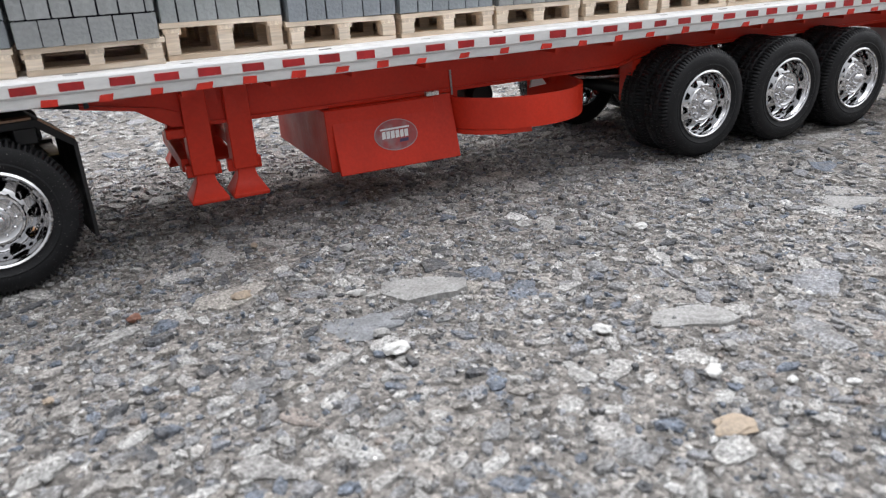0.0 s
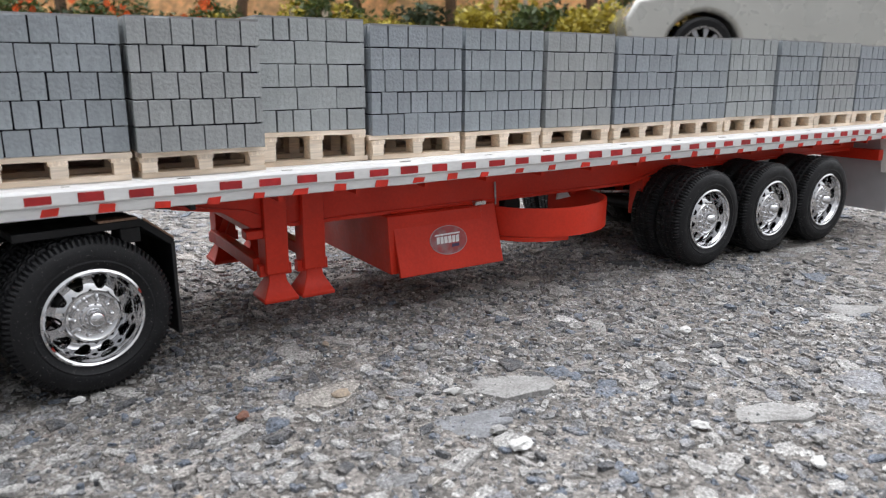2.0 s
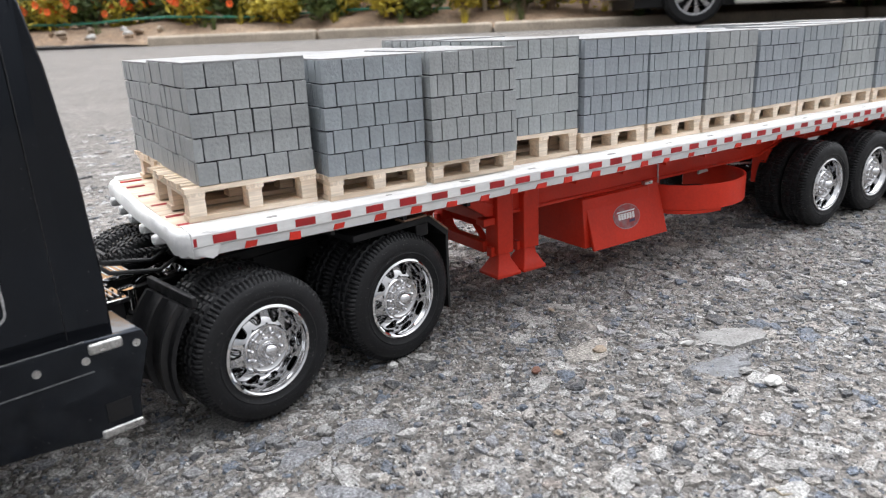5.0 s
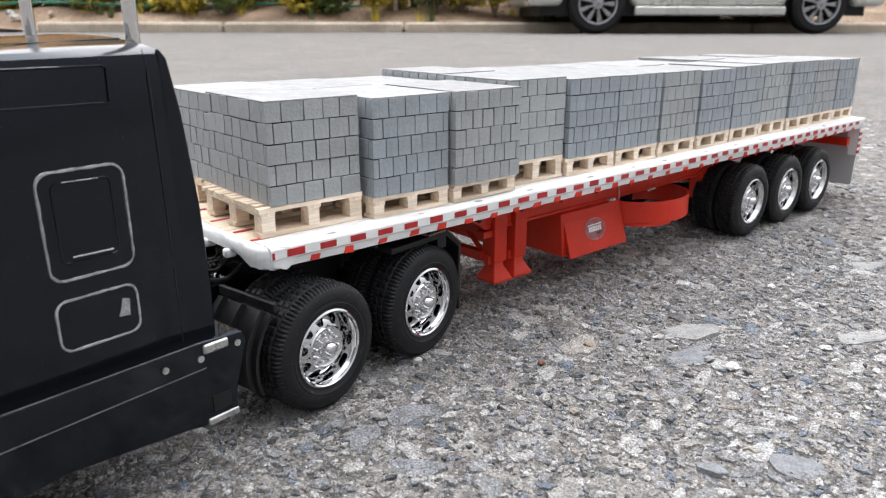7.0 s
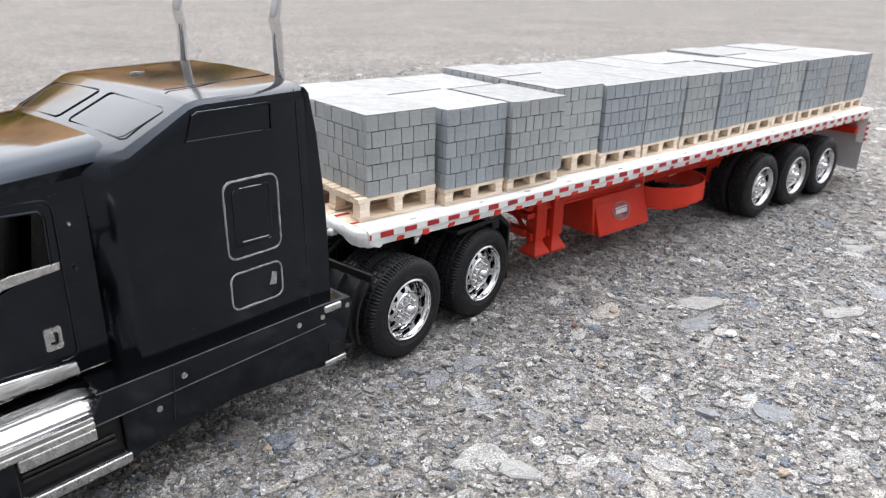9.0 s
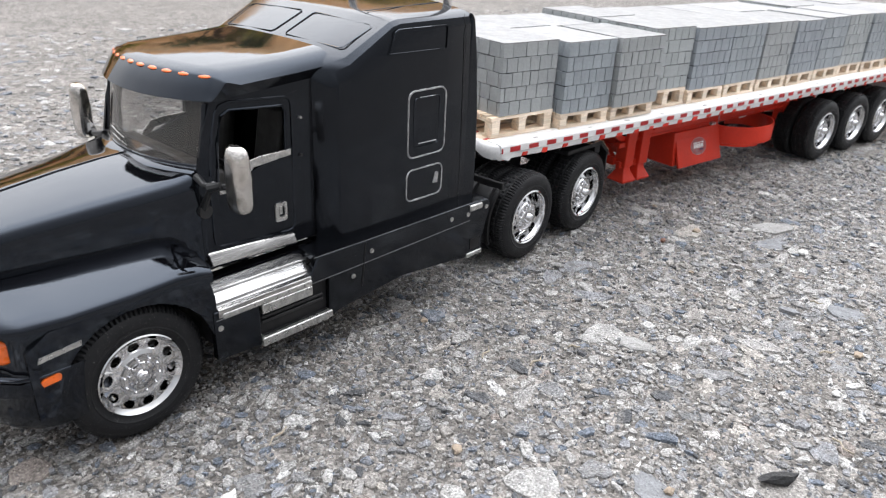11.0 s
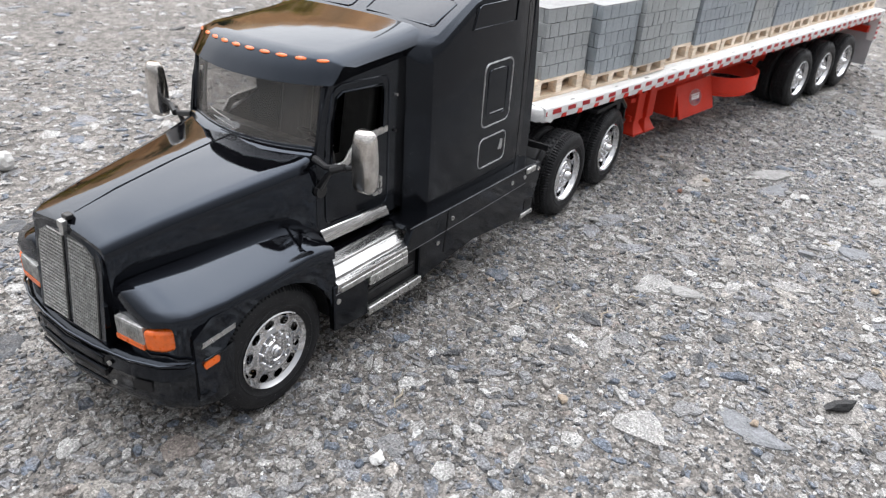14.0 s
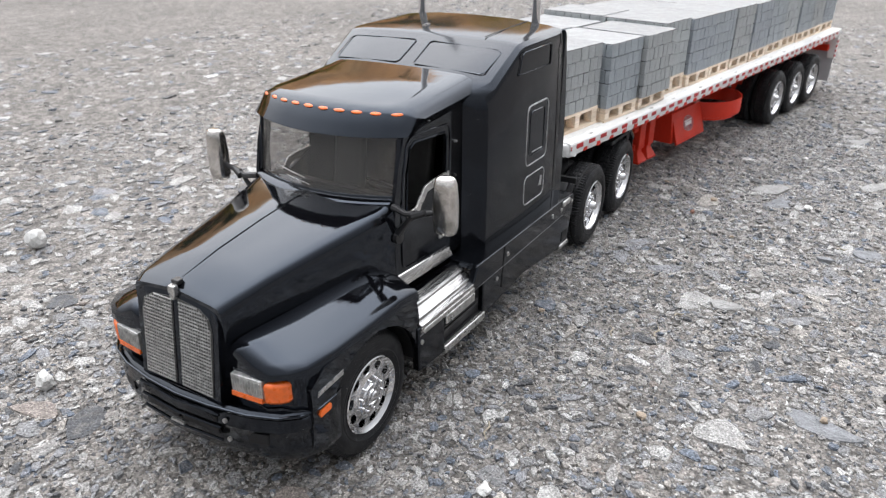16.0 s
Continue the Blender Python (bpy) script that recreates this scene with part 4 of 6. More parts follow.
# ---- pallets with grey blocks, in two rows ----
P = 37.0
slat = finish(boxed(-17.6, 17.6, -3.2, 3.2, 0, 1.45), 0)
narrow = finish(boxed(-17.9, 17.9, -1.62, 1.62, 0, 1.45), 0)
narrow.materials.append(WOOD)
cross = finish(boxed(-2.4, 2.4, -22.3, 22.3, 0, 1.3), 0)
slat.materials.append(WOOD)
cross.materials.append(WOODY)


def pallet(x, y, height, turn, stretch=1.0):
    p = thing("pallet", pose(x * MM, y * MM, (DECK + 0.45) * MM, 0, 0, turn), "pale bare-wood model pallet on the deck", "pallet", "pallets on the trailer")
    hb = height - 4.3
    for k in range(11):
        o = part("slat", narrow, WOOD, p)
        o.matrix_basis = pose(random.uniform(-0.8, 0.8) * MM, (-20.7 + 4.14 * k + random.uniform(-0.2, 0.2)) * MM, (height - 1.5) * MM, random.uniform(-1.5, 1.5), random.uniform(-0.7, 0.7), random.uniform(-0.8, 0.8))
    for xc in (-15.3, 0, 15.3):
        o = part("cross_board", cross, WOODY, p)
        o.matrix_basis = pose(xc * MM, 0, (height - 2.8) * MM, 0, 0, random.uniform(-0.8, 0.8))
        for yc in (-19.4, 0, 19.4):
            w = random.uniform(1.8, 2.2) if xc == 0 else random.uniform(1.8, 2.25)
            part("block", boxed(xc - w, xc + w, yc - 2.8, yc + 2.8 + random.uniform(-0.5, 0.2), 1.5, 1.5 + hb), WOOD, p, smooth=0)
    for yc in (-19.2, 0, 19.2):
        o = part("slat", slat, WOOD, p)
        o.matrix_basis = pose(random.uniform(-0.5, 0.5) * MM, yc * MM, 0, 0, random.choice((0, 0, 0.4, -0.4)), random.uniform(-0.8, 0.8))
    p.scale = (stretch, 1, 1)
    return p


def block_mesh(w, d, h, seed):
    """A cast block with slightly uneven, crisp edges."""
    rng = random.Random(seed)
    bm = bmesh.new()
    rings = []
    for z, i in ((0, 0.14), (0.16, 0), (h - 0.16, 0), (h, 0.14)):
        rings.append([(sx * (w / 2 - i) + rng.uniform(-0.1, 0.1), sy * (d / 2 - i) + rng.uniform(-0.1, 0.1), z + rng.uniform(-0.08, 0.08)) for sx, sy in ((-1, -1), (0, -1), (1, -1), (1, 0), (1, 1), (0, 1), (-1, 1), (-1, 0))])
    loft(bm, rings)
    return finish(bm, 0)


SX, SY, LAYERS = 35.6, 45.2, 5
BLOCKS = {}


def get_block(w, d, h, v, tone):
    key = (round(w, 2), round(d, 2), round(h, 1), v, tone)
    if key not in BLOCKS:
        BLOCKS[key] = block_mesh(w, d, h, v)
        BLOCKS[key].materials.append(BLOCKM[tone])
    return BLOCKS[key]


def cuts(length, count, half):
    """Block starts and widths along one side of a layer: uneven, and begun with a part block where half is set."""
    f = {3: [1.0, 1.12, 0.88], 4: [1.0, 1.1, 0.95, 0.95]}.get(count, ([1.0, 1.14, 0.9, 1.06, 0.86, 1.04, 1.0] * 2)[:count])
    random.shuffle(f)
    if half:
        share = random.choice((0.4, 0.5, 0.65))
        f = [share] + f[:-1] + [1.0 - share if share < 0.6 else 0.4]
    total, out, at = sum(f), [], -length / 2
    for q in f:
        w = round(length * q / total, 1)
        out.append((at, w))
        at += w
    return out


def stack(x, y, z, top, turn, tone, wide=False, skin=True):
    """Five layers of blocks with shifted joints; only the outer and top blocks are laid, round a dark core."""
    s = thing("block_stack", pose(x * MM, y * MM, z * MM, 0, 0, turn), "stack of grey concrete paving blocks on a wooden pallet", "paving blocks", "stacks of blocks on the trailer")
    h = (top - z) / LAYERS
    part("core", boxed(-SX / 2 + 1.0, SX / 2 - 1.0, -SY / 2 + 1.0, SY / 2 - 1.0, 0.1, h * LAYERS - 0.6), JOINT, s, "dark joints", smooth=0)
    # one joint-free plate over the top layer, in a grey of its own
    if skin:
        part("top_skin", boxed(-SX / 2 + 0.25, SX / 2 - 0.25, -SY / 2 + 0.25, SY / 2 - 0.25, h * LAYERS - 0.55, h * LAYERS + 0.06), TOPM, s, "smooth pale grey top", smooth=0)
    for k in range(LAYERS):
        odd = k % 2
        xs = cuts(SX, 3 if wide and odd else random.choice((5, 6, 6)) if not wide else 6, odd and not wide)
        ys = cuts(SY, random.choice((6, 7)), not odd)
        ox, oy = random.uniform(-0.1, 0.1), random.uniform(-0.1, 0.1)
        for i, (x0, w) in enumerate(xs):
            for j, (y0, d) in enumerate(ys):
                if k < LAYERS - 1 and 0 < i < len(xs) - 1 and 0 < j < len(ys) - 1:
                    continue
                b = part("paving_block", get_block(w - random.choice((0.32, 0.48, 0.64)), d - random.choice((0.32, 0.48, 0.64)), h - random.choice((0.24, 0.34, 0.44)), random.randrange(3), tone), BLOCKM[tone], s)
                b.location = ((x0 + w / 2 + ox) * MM, (y0 + d / 2 + oy + random.uniform(-0.05, 0.05)) * MM, h * k * MM)
    return s


NEAR = [(10.6, 10.0, 103.2), (6.4, 7.6, 102.0), (3.6, 7.2, 102.2), (11.0, 10.4, 104.0), (9.0, 8.0, 102.8), (9.4, 7.8, 102.6), (9.0, 7.6, 102.4), (8.6, 7.6, 101.8), (9.0, 7.8, 102.4), (9.4, 8.0, 102.8), (8.4, 7.8, 102.6), (9.0, 7.8, 102.4), (9.2, 7.6, 101.6)]
for k, (face, ph, top) in enumerate(NEAR):
    x = 23.0 + P * k
    for row in (0, 1):
        y = face + SY / 2 if row == 0 else 77.2 + random.uniform(-1.5, 1.5)
        t, turn = top + (0 if row == 0 else random.uniform(-1, 0.5)), random.uniform(-0.8, 0.8)
        p_y = max(y, 28.5) if row == 0 else y
        lead = k == 0 and row == 0
        pallet(x - 2.9 if lead else x + random.uniform(-0.4, 0.4), p_y, ph, random.uniform(-0.8, 0.8), 1.12 if lead else 1.0)
        stack(x - 1.2 if lead else x, y, DECK + 0.45 + ph + 0.05, t, turn, (1, 0, 1, 2, 3, 0, 1, 3, 0, 2, 0, 1, 3)[k] if row == 0 else random.randrange(4), wide=k in (3, 8), skin=True)

# ---- the tractor: front axle at x = 0, nose towards -x, driver's side towards -y; it stands at a slight angle to the trailer ----
tractor = thing("semi_tractor", pose((-180.9 - 40.7 * 0.1908) * MM, (-36.6 + 40.7 * 0.9816) * MM, 0, 0, 0, 11.0), "glossy black scale-model semi tractor with a sleeper cab", "model truck")


def mirror(pts):
    return pts + [(-y, z) for y, z in reversed(pts) if y != 0]


def half_loft(sections):
    """Rings across the truck from half outlines: pairs (half width, height) from the middle of the top down to the bottom."""
    rings = []
    for x, half in sections:
        full = [(x, -y, z) for y, z in half] + [(x, y, z) for y, z in reversed(half) if y]
        rings.append(full)
    return rings


# frame and running gear
for y in (-13.0, 13.0):
    part("chassis_rail", boxed(-30, 275, y - 1.6, y + 1.6, 22, 31), DARK, tractor, bevel=0.3)
for x in (60, 150, 175, 222, 272):
    part("cross_member", boxed(x - 2, x + 2, -13, 13, 23, 30), DARK, tractor)
part("front_axle", tubed([(0, -34, 22.4), (0, -26, 18), (0, 26, 18), (0, 34, 22.4)], 2.4, 10), DARK, tractor)
wheel(tractor, 0, -34.4, 22.4, "front", True, turn=12)
wheel(tractor, 0, 34.4, 22.4, "front", False, turn=5)
for x in (195.3, 247.6):
    part("drive_axle", tubed([(x, -38, 22.4), (x, 38, 22.4)], 3.4, 12), DARK, tractor)
    for y, kind, near in ((-41.9, "dual_outer", True), (-27.1, "dual_inner", True), (27.1, "dual_inner", False), (41.9, "dual_outer", False)):
        wheel(tractor, x, y, 22.4, kind, near, turn=random.uniform(0, 36))
    for y in (-14.5, 14.5):
        part("air_bag", tubed([(x + 12, y, 20), (x + 12, y, 33)], 4.2, 14), DARK, tractor)
bm = bmesh.new()
prism(bm, [(200, -17), (240, -17), (252, -9), (262, -14), (262, -4), (240, 0), (262, 4), (262, 14), (252, 9), (240, 17), (200, 17), (194, 8), (194, -8)], "z", 40.5, 44.0)
part("fifth_wheel", bm, DARK, tractor, "black fifth-wheel plate", bevel=0.5)
for y in (-12, 12):
    part("fifth_wheel_stand", boxed(212, 232, y - 2, y + 2, 31, 41), DARK, tractor)
# quarter guards before the drive wheels, with ribs
for s in (-1, 1):
    bm = bmesh.new()
    arc = [(195.3 + 26.0 * math.cos(radians(a)), 22.4 + 25.0 * math.sin(radians(a))) for a in (200, 190, 180, 170, 161, 152, 144, 136)]
    rings = [[(x, s * 16, z), (x, s * 41, z), (x - 1.2, s * 41, z + 0.4), (x - 1.2, s * 16, z + 0.4)] for x, z in arc]
    loft(bm, rings)
    guard = part("quarter_fender", bm, DARK, tractor, "black ribbed quarter fender")
    part("fender_lip", boxed(176.2, 177.8, s * 15.5, s * 41.4, 40.2, 43.4), DARK, guard, bevel=0.3)
    for y in (20, 29, 38):
        bm = bmesh.new()
        loft(bm, [[(x - 1.0, s * y - 0.8, z + 0.3), (x - 1.0, s * y + 0.8, z + 0.3), (x - 2.8, s * y + 0.6, z + 1.5), (x - 2.8, s * y - 0.6, z + 1.5)] for x, z in arc])
        part("rib", bm, SATIN, guard)
    deck = part("fender_deck", boxed(231, 263.5, s * 14.5, s * 40.5, 45.4, 47.6), DARK, tractor, "black fender deck over the rear drive wheels", bevel=0.3)
    part("bracket_block", boxed(257.5, 263.0, s * 33.5, s * 40.2, 41.0, 45.4), DARK, deck, bevel=0.3)
    part("bare_edge", boxed(252.0, 262.5, s * 36.5, s * 40.4, 47.6, 48.3), BARE, deck, "bare brown wooden edge", bevel=0.1)
    slope = part("fender_slope", prismed([(262.6, 45.6), (271.4, 38.6), (272.4, 40.2), (263.6, 47.4)], "y", s * 14.5, s * 40.5), DARK, tractor, bevel=0.2)
    part("bare_edge", prismed([(264.0, 47.2), (272.0, 40.6), (272.3, 41.0), (264.2, 47.7)], "y", s * 39.3, s * 40.4), BARE, slope, smooth=0)
    part("rear_mud_flap", boxed(271.4, 272.6, s * 15, s * 40, 11.0, 39.6), SATIN, tractor, "black mud flap behind the drive wheels", bevel=0.2)

# hood
bm = bmesh.new()
def hood_half(x, top, corner, w, low):
    """Half outline of the hood: a gently crowned top, a tight shoulder and an almost upright side."""
    return (x, [(0, top), (w * 0.46, top - (top - corner) * 0.44), (w * 0.84, top - (top - corner) * 0.82), (w * 0.94, corner - 0.1), (w * 0.985, corner - 1.7), (w, corner - 4.6), (low - 0.2, 52), (low, 34)])


loft(bm, half_loft([
    hood_half(-37.5, 69.5, 67.3, 19.5, 19.8), hood_half(-34.5, 71.6, 68.7, 20.6, 20.9), hood_half(-20.0, 74.6, 71.0, 22.9, 23.6), hood_half(0.0, 77.4, 73.2, 26.3, 27.0),
    hood_half(14.0, 78.8, 74.8, 29.0, 29.6), hood_half(25.0, 79.4, 76.4, 31.3, 31.8), (32.0, [(0, 79.4), (13, 79.4), (26.2, 79.2), (29.6, 78.2), (31.4, 76.6), (32.2, 73.0), (32.4, 52), (32.4, 34)])]))
hood = part("hood", bm, BLACK, tractor, "long sloping gloss-black hood", 50)
part("hood_seam", tubed([(-34, 0, 71.65), (-20, 0, 74.65), (0, 0, 77.45), (14, 0, 78.85), (24, 0, 79.4)], 0.2, 6), BLACK, hood)

# grille: two mesh panels in a black surround
bm = bmesh.new()
loft(bm, [[(-41.5, y, 36.5), (-37.5 - (69.0 - h) * 0.13, y, h - 1.2), (-36.6, y, h), (-34.8, y, h + 0.4), (-36.0, y, 36.5)] for y, h in ((-18.2, 63.6), (-17.2, 66.0), (-14.5, 67.6), (-8.0, 68.6), (0.0, 69.2), (8.0, 68.6), (14.5, 67.6), (17.2, 66.0), (18.2, 63.6))])
part("grille_surround", bm, BLACK, tractor, smooth=40)
for s in (-1, 1):
    def gp(h):
        return -41.65 + (h - 36.5) * (4.3 / 32.5)
    outlinep = [(1.3, 38.0), (15.4, 38.0), (16.0, 59.0), (14.6, 63.4), (10.6, 65.6), (1.3, 66.6)]
    bm = bmesh.new()
    front = [bm.verts.new((gp(z) - 0.25, s * y, z)) for y, z in outlinep]
    rear = [bm.verts.new((gp(z) + 0.4, s * y, z)) for y, z in outlinep]
    bm.faces.new(front)
    bm.faces.new(rear[::-1])
    for i in range(len(front)):
        j = (i + 1) % len(front)
        bm.faces.new((front[i], rear[i], rear[j], front[j]))
    panel = part("grille_mesh", bm, MESHM, tractor, "silver woven-mesh grille panel", smooth=0)
    for k in range(25):
        z = 38.6 + k * 1.12
        w = 15.2 if z < 59 else 15.2 - (z - 59) * 0.33 if z < 63.2 else 13.6 - (z - 63.2) * 1.7
        part("grille_bar", tubed([(gp(z) - 0.3, s * 1.6, z), (gp(z) - 0.3, s * w, z)], 0.3, 5), GRILLE, panel)
    for k in range(13):
        y = 2.0 + k * 1.1
        top = 65.8 if y < 10.5 else 65.4 - (y - 10.5) * 0.55 if y < 14.4 else 60.0
        part("grille_wire", tubed([(gp(38.4) - 0.35, s * y, 38.4), (gp(top) - 0.35, s * y, top)], 0.2, 4), GRILLE, panel)
part("emblem", prismed([(-1.3, 70.8), (1.3, 70.8), (1.5, 68.8), (0.8, 66.2), (-0.8, 66.2), (-1.5, 68.8)], "x", -38.9, -37.0), SILVER, tractor, "silver-painted nose emblem", bevel=0.3)
part("emblem_mount", boxed(-37.2, -34.8, -1.5, 1.5, 70.4, 72.0), SATIN, tractor, bevel=0.4)

# front fenders with wheel arches
for s in (-1, 1):
    bm = bmesh.new()
    sec = [(-37.6, 21.0, 53.4, 28.0, 51.2, 33.0), (-36.8, 21.0, 55.6, 32.0, 52.0, 37.4), (-34.0, 21.4, 56.8, 36.2, 52.7, 41.6), (-29.5, 22.0, 57.2, 39.4, 53.0, 44.6), (-18.0, 24.0, 57.4, 41.5, 52.6, 45.4), (0.0, 26.5, 57.8, 42.0, 52.8, 45.6), (14.0, 28.8, 58.6, 42.0, 53.6, 45.6), (21.0, 30.5, 57.6, 42.0, 53.0, 45.6), (25.5, 31.5, 53.6, 42.0, 51.6, 45.4)]
    rings = []
    for x, yi, zi, ym, zm, yo in sec:
        rings.append([(x, s * (yi - 1.5), zi - 4), (x, s * yi, zi), (x, s * (yi * 0.55 + ym * 0.45), zi * 0.6 + zm * 0.4 + 1.5), (x, s * ym, zm), (x, s * (yo - 0.8), zm - 1.0), (x, s * yo, zm - 2.2), (x, s * yo, zm - (3.4 if x < -32 else 5.0)), (x, s * (yo - 2.0), zm - (3.4 if x < -32 else 5.0))])
    loft(bm, rings)
    fender = part("front_fender", bm, BLACK, tractor, "gloss-black front fender", 50)
    # side panel with the arch
    arch = [(24.6 * math.cos(radians(a)), 22.4 + 24.6 * math.sin(radians(a))) for a in range(0, 181, 12)]
    bm = bmesh.new()
    outer = []
    for x, z in arch:
        a = math.atan2(z - 22.4, x)
        t = min([q for q in ((25.5 / math.cos(a)) if math.cos(a) > 0.02 else 1e9, (26.4 / math.sin(a)) if math.sin(a) > 0.02 else 1e9, (-30.3 / math.cos(a)) if math.cos(a) < -0.02 else 1e9) if q > 0])
        outer.append((t * math.cos(a), 22.4 + t * math.sin(a)))
    lo = [[bm.verts.new((x, s * y, z)) for x, z in pts] for pts in (arch, outer) for y in (43.6, 45.5)]
    n = len(arch)
    for i in range(n - 1):
        bm.faces.new((lo[0][i], lo[0][i + 1], lo[1][i + 1], lo[1][i]))
        bm.faces.new((lo[2][i], lo[2][i + 1], lo[3][i + 1], lo[3][i]))
        bm.faces.new((lo[1][i], lo[1][i + 1], lo[3][i + 1], lo[3][i]))
        bm.faces.new((lo[0][i], lo[0][i + 1], lo[2][i + 1], lo[2][i]))
    part("arch_panel", bm, BLACK, fender, smooth=40)
    bm = bmesh.new()
    loft(bm, [[(x * 1.01, s * 20, z), (x * 1.01, s * 44.5, z), (x * 1.05, s * 44.5, z + 0.6), (x * 1.05, s * 20, z + 0.6)] for x, z in arch])
    part("arch_liner", bm, DARK, fender)
    # lamp housing, lens, turn signal, side marks
    bm = bmesh.new()
    plan = [(-37.6, 20.5), (-36.6, 33.0), (-32.6, 40.6), (-29.5, 43.8), (-24.0, 44.8), (-24.0, 20.5)]
    prism(bm, [(x, s * y) for x, y in plan], "z", 35.0, 50.6)
    part("lamp_housing", bm, BLACK, fender, bevel=0.8)
    bm = bmesh.new()
    prism(bm, [(x, s * y) for x, y in ((-39.2, 21.6), (-38.2, 33.4), (-35.5, 33.4), (-36.2, 21.6))], "z", 40.6, 48.0)
    lamp = part("headlight", bm, LENS, fender, "oblong headlight with an amber lower strip", bevel=0.3)
    bm = bmesh.new()
    for k in range(11):
        y = 22.3 + k * 1.05
        x = -39.25 + (y - 21.6) * 0.085
        box(bm, x - 0.2, x + 0.3, s * y - 0.18, s * y + 0.18, 42.4, 47.2)
    part("lens_ribs", bm, LENS, lamp)
    bm = bmesh.new()
    prism(bm, [(x, s * y) for x, y in ((-39.5, 21.6), (-38.5, 33.4), (-36.5, 33.4), (-36.9, 21.6))], "z", 40.4, 42.0)
    part("amber_strip", bm, AMBER, lamp)
    bm = bmesh.new()
    prism(bm, [(x, s * y) for x, y in ((-38.4, 33.7), (-37.4, 36.4), (-36.0, 38.6), (-34.2, 40.0), (-32.0, 40.6), (-32.0, 37.5), (-34.5, 33.7))], "z", 40.2, 47.4)
    part("turn_signal", bm, AMBER, fender, "orange turn signal", bevel=1.1)
    part("side_stripe", prismed([(-28.0, 40.4), (-16.2, 41.6), (-16.0, 43.2), (-27.4, 42.0)], "y", s * 45.3, s * 45.75), SILVER, fender, smooth=0)

# bumper
plan_out = [(-20.0, -45.4), (-27.5, -45.6), (-33.0, -43.4), (-37.5, -38.0), (-41.0, -28.0), (-43.2, -14.0), (-44.0, 0.0)]
plan_out = plan_out + [(x, -y) for x, y in reversed(plan_out[:-1])]
bm = bmesh.new()
rings = []
for x, y in plan_out:
    rings.append([(x + dx, y * f, z) for z, dx, f in ((36.0, 2.2, 0.985), (34.8, 0.4, 1.0), (30.5, 0.0, 1.0), (29.6, 0.7, 0.992), (24.5, 0.8, 0.992), (20.0, 1.5, 0.985), (17.8, 3.4, 0.97), (17.8, 11.0, 0.9), (34.0, 11.0, 0.9))])
loft(bm, rings)
bumper = part("front_bumper", bm, SIDE, tractor, "gloss-black wrap-round bumper", 40)
part("bumper_lip", tubed([(x + 0.2, y * 0.998, 36.0) for x, y in plan_out], 0.5, 8), BLACK, bumper)
for z in (31.6, 27.2):
    for y0, y1 in ((-17, -1), (1, 17)):
        part("air_slot", prismed([(-43.6 + abs(y0) * 0.04, y0), (-43.6 + abs(y1) * 0.04, y1), (-40.0, y1), (-40.0, y0)], "z", z - 1.0, z + 1.0), DARK, bumper)
for z in (34.1, 29.4, 24.6):
    part("slot_bar", tubed([(-43.0, -18.5, z), (-44.4, 0, z), (-43.0, 18.5, z)], 0.5, 6), BLACK, bumper)
part("silver_mark", boxed(-44.9, -44.2, -2.6, 3.4, 25.3, 26.2), SILVER, bumper)
for y, z in ((-20.5, 32.5), (-21.5, 26.0), (20.5, 32.5), (21.5, 26.0)):
    part("rivet", tubed([(-42.4, y, z), (-43.1, y, z)], 0.8, 8), SILVER, bumper)
for s in (-1, 1):
    bm = bmesh.new()
    prism(bm, [(-40.4, s * 27.3), (-38.4, s * 34.0), (-35.0, s * 34.0), (-35.0, s * 27.3)], "z", 25.2, 29.0)
    part("tow_opening", bm, DARK, bumper)
    part("marker_lamp", prismed([(-27.8, 33.2), (-23.2, 33.6), (-22.8, 35.2), (-23.6, 35.9), (-27.4, 35.3), (-28.2, 34.4)], "y", s * 45.4, s * 46.3), AMBER, bumper, "orange side marker", smooth=0)

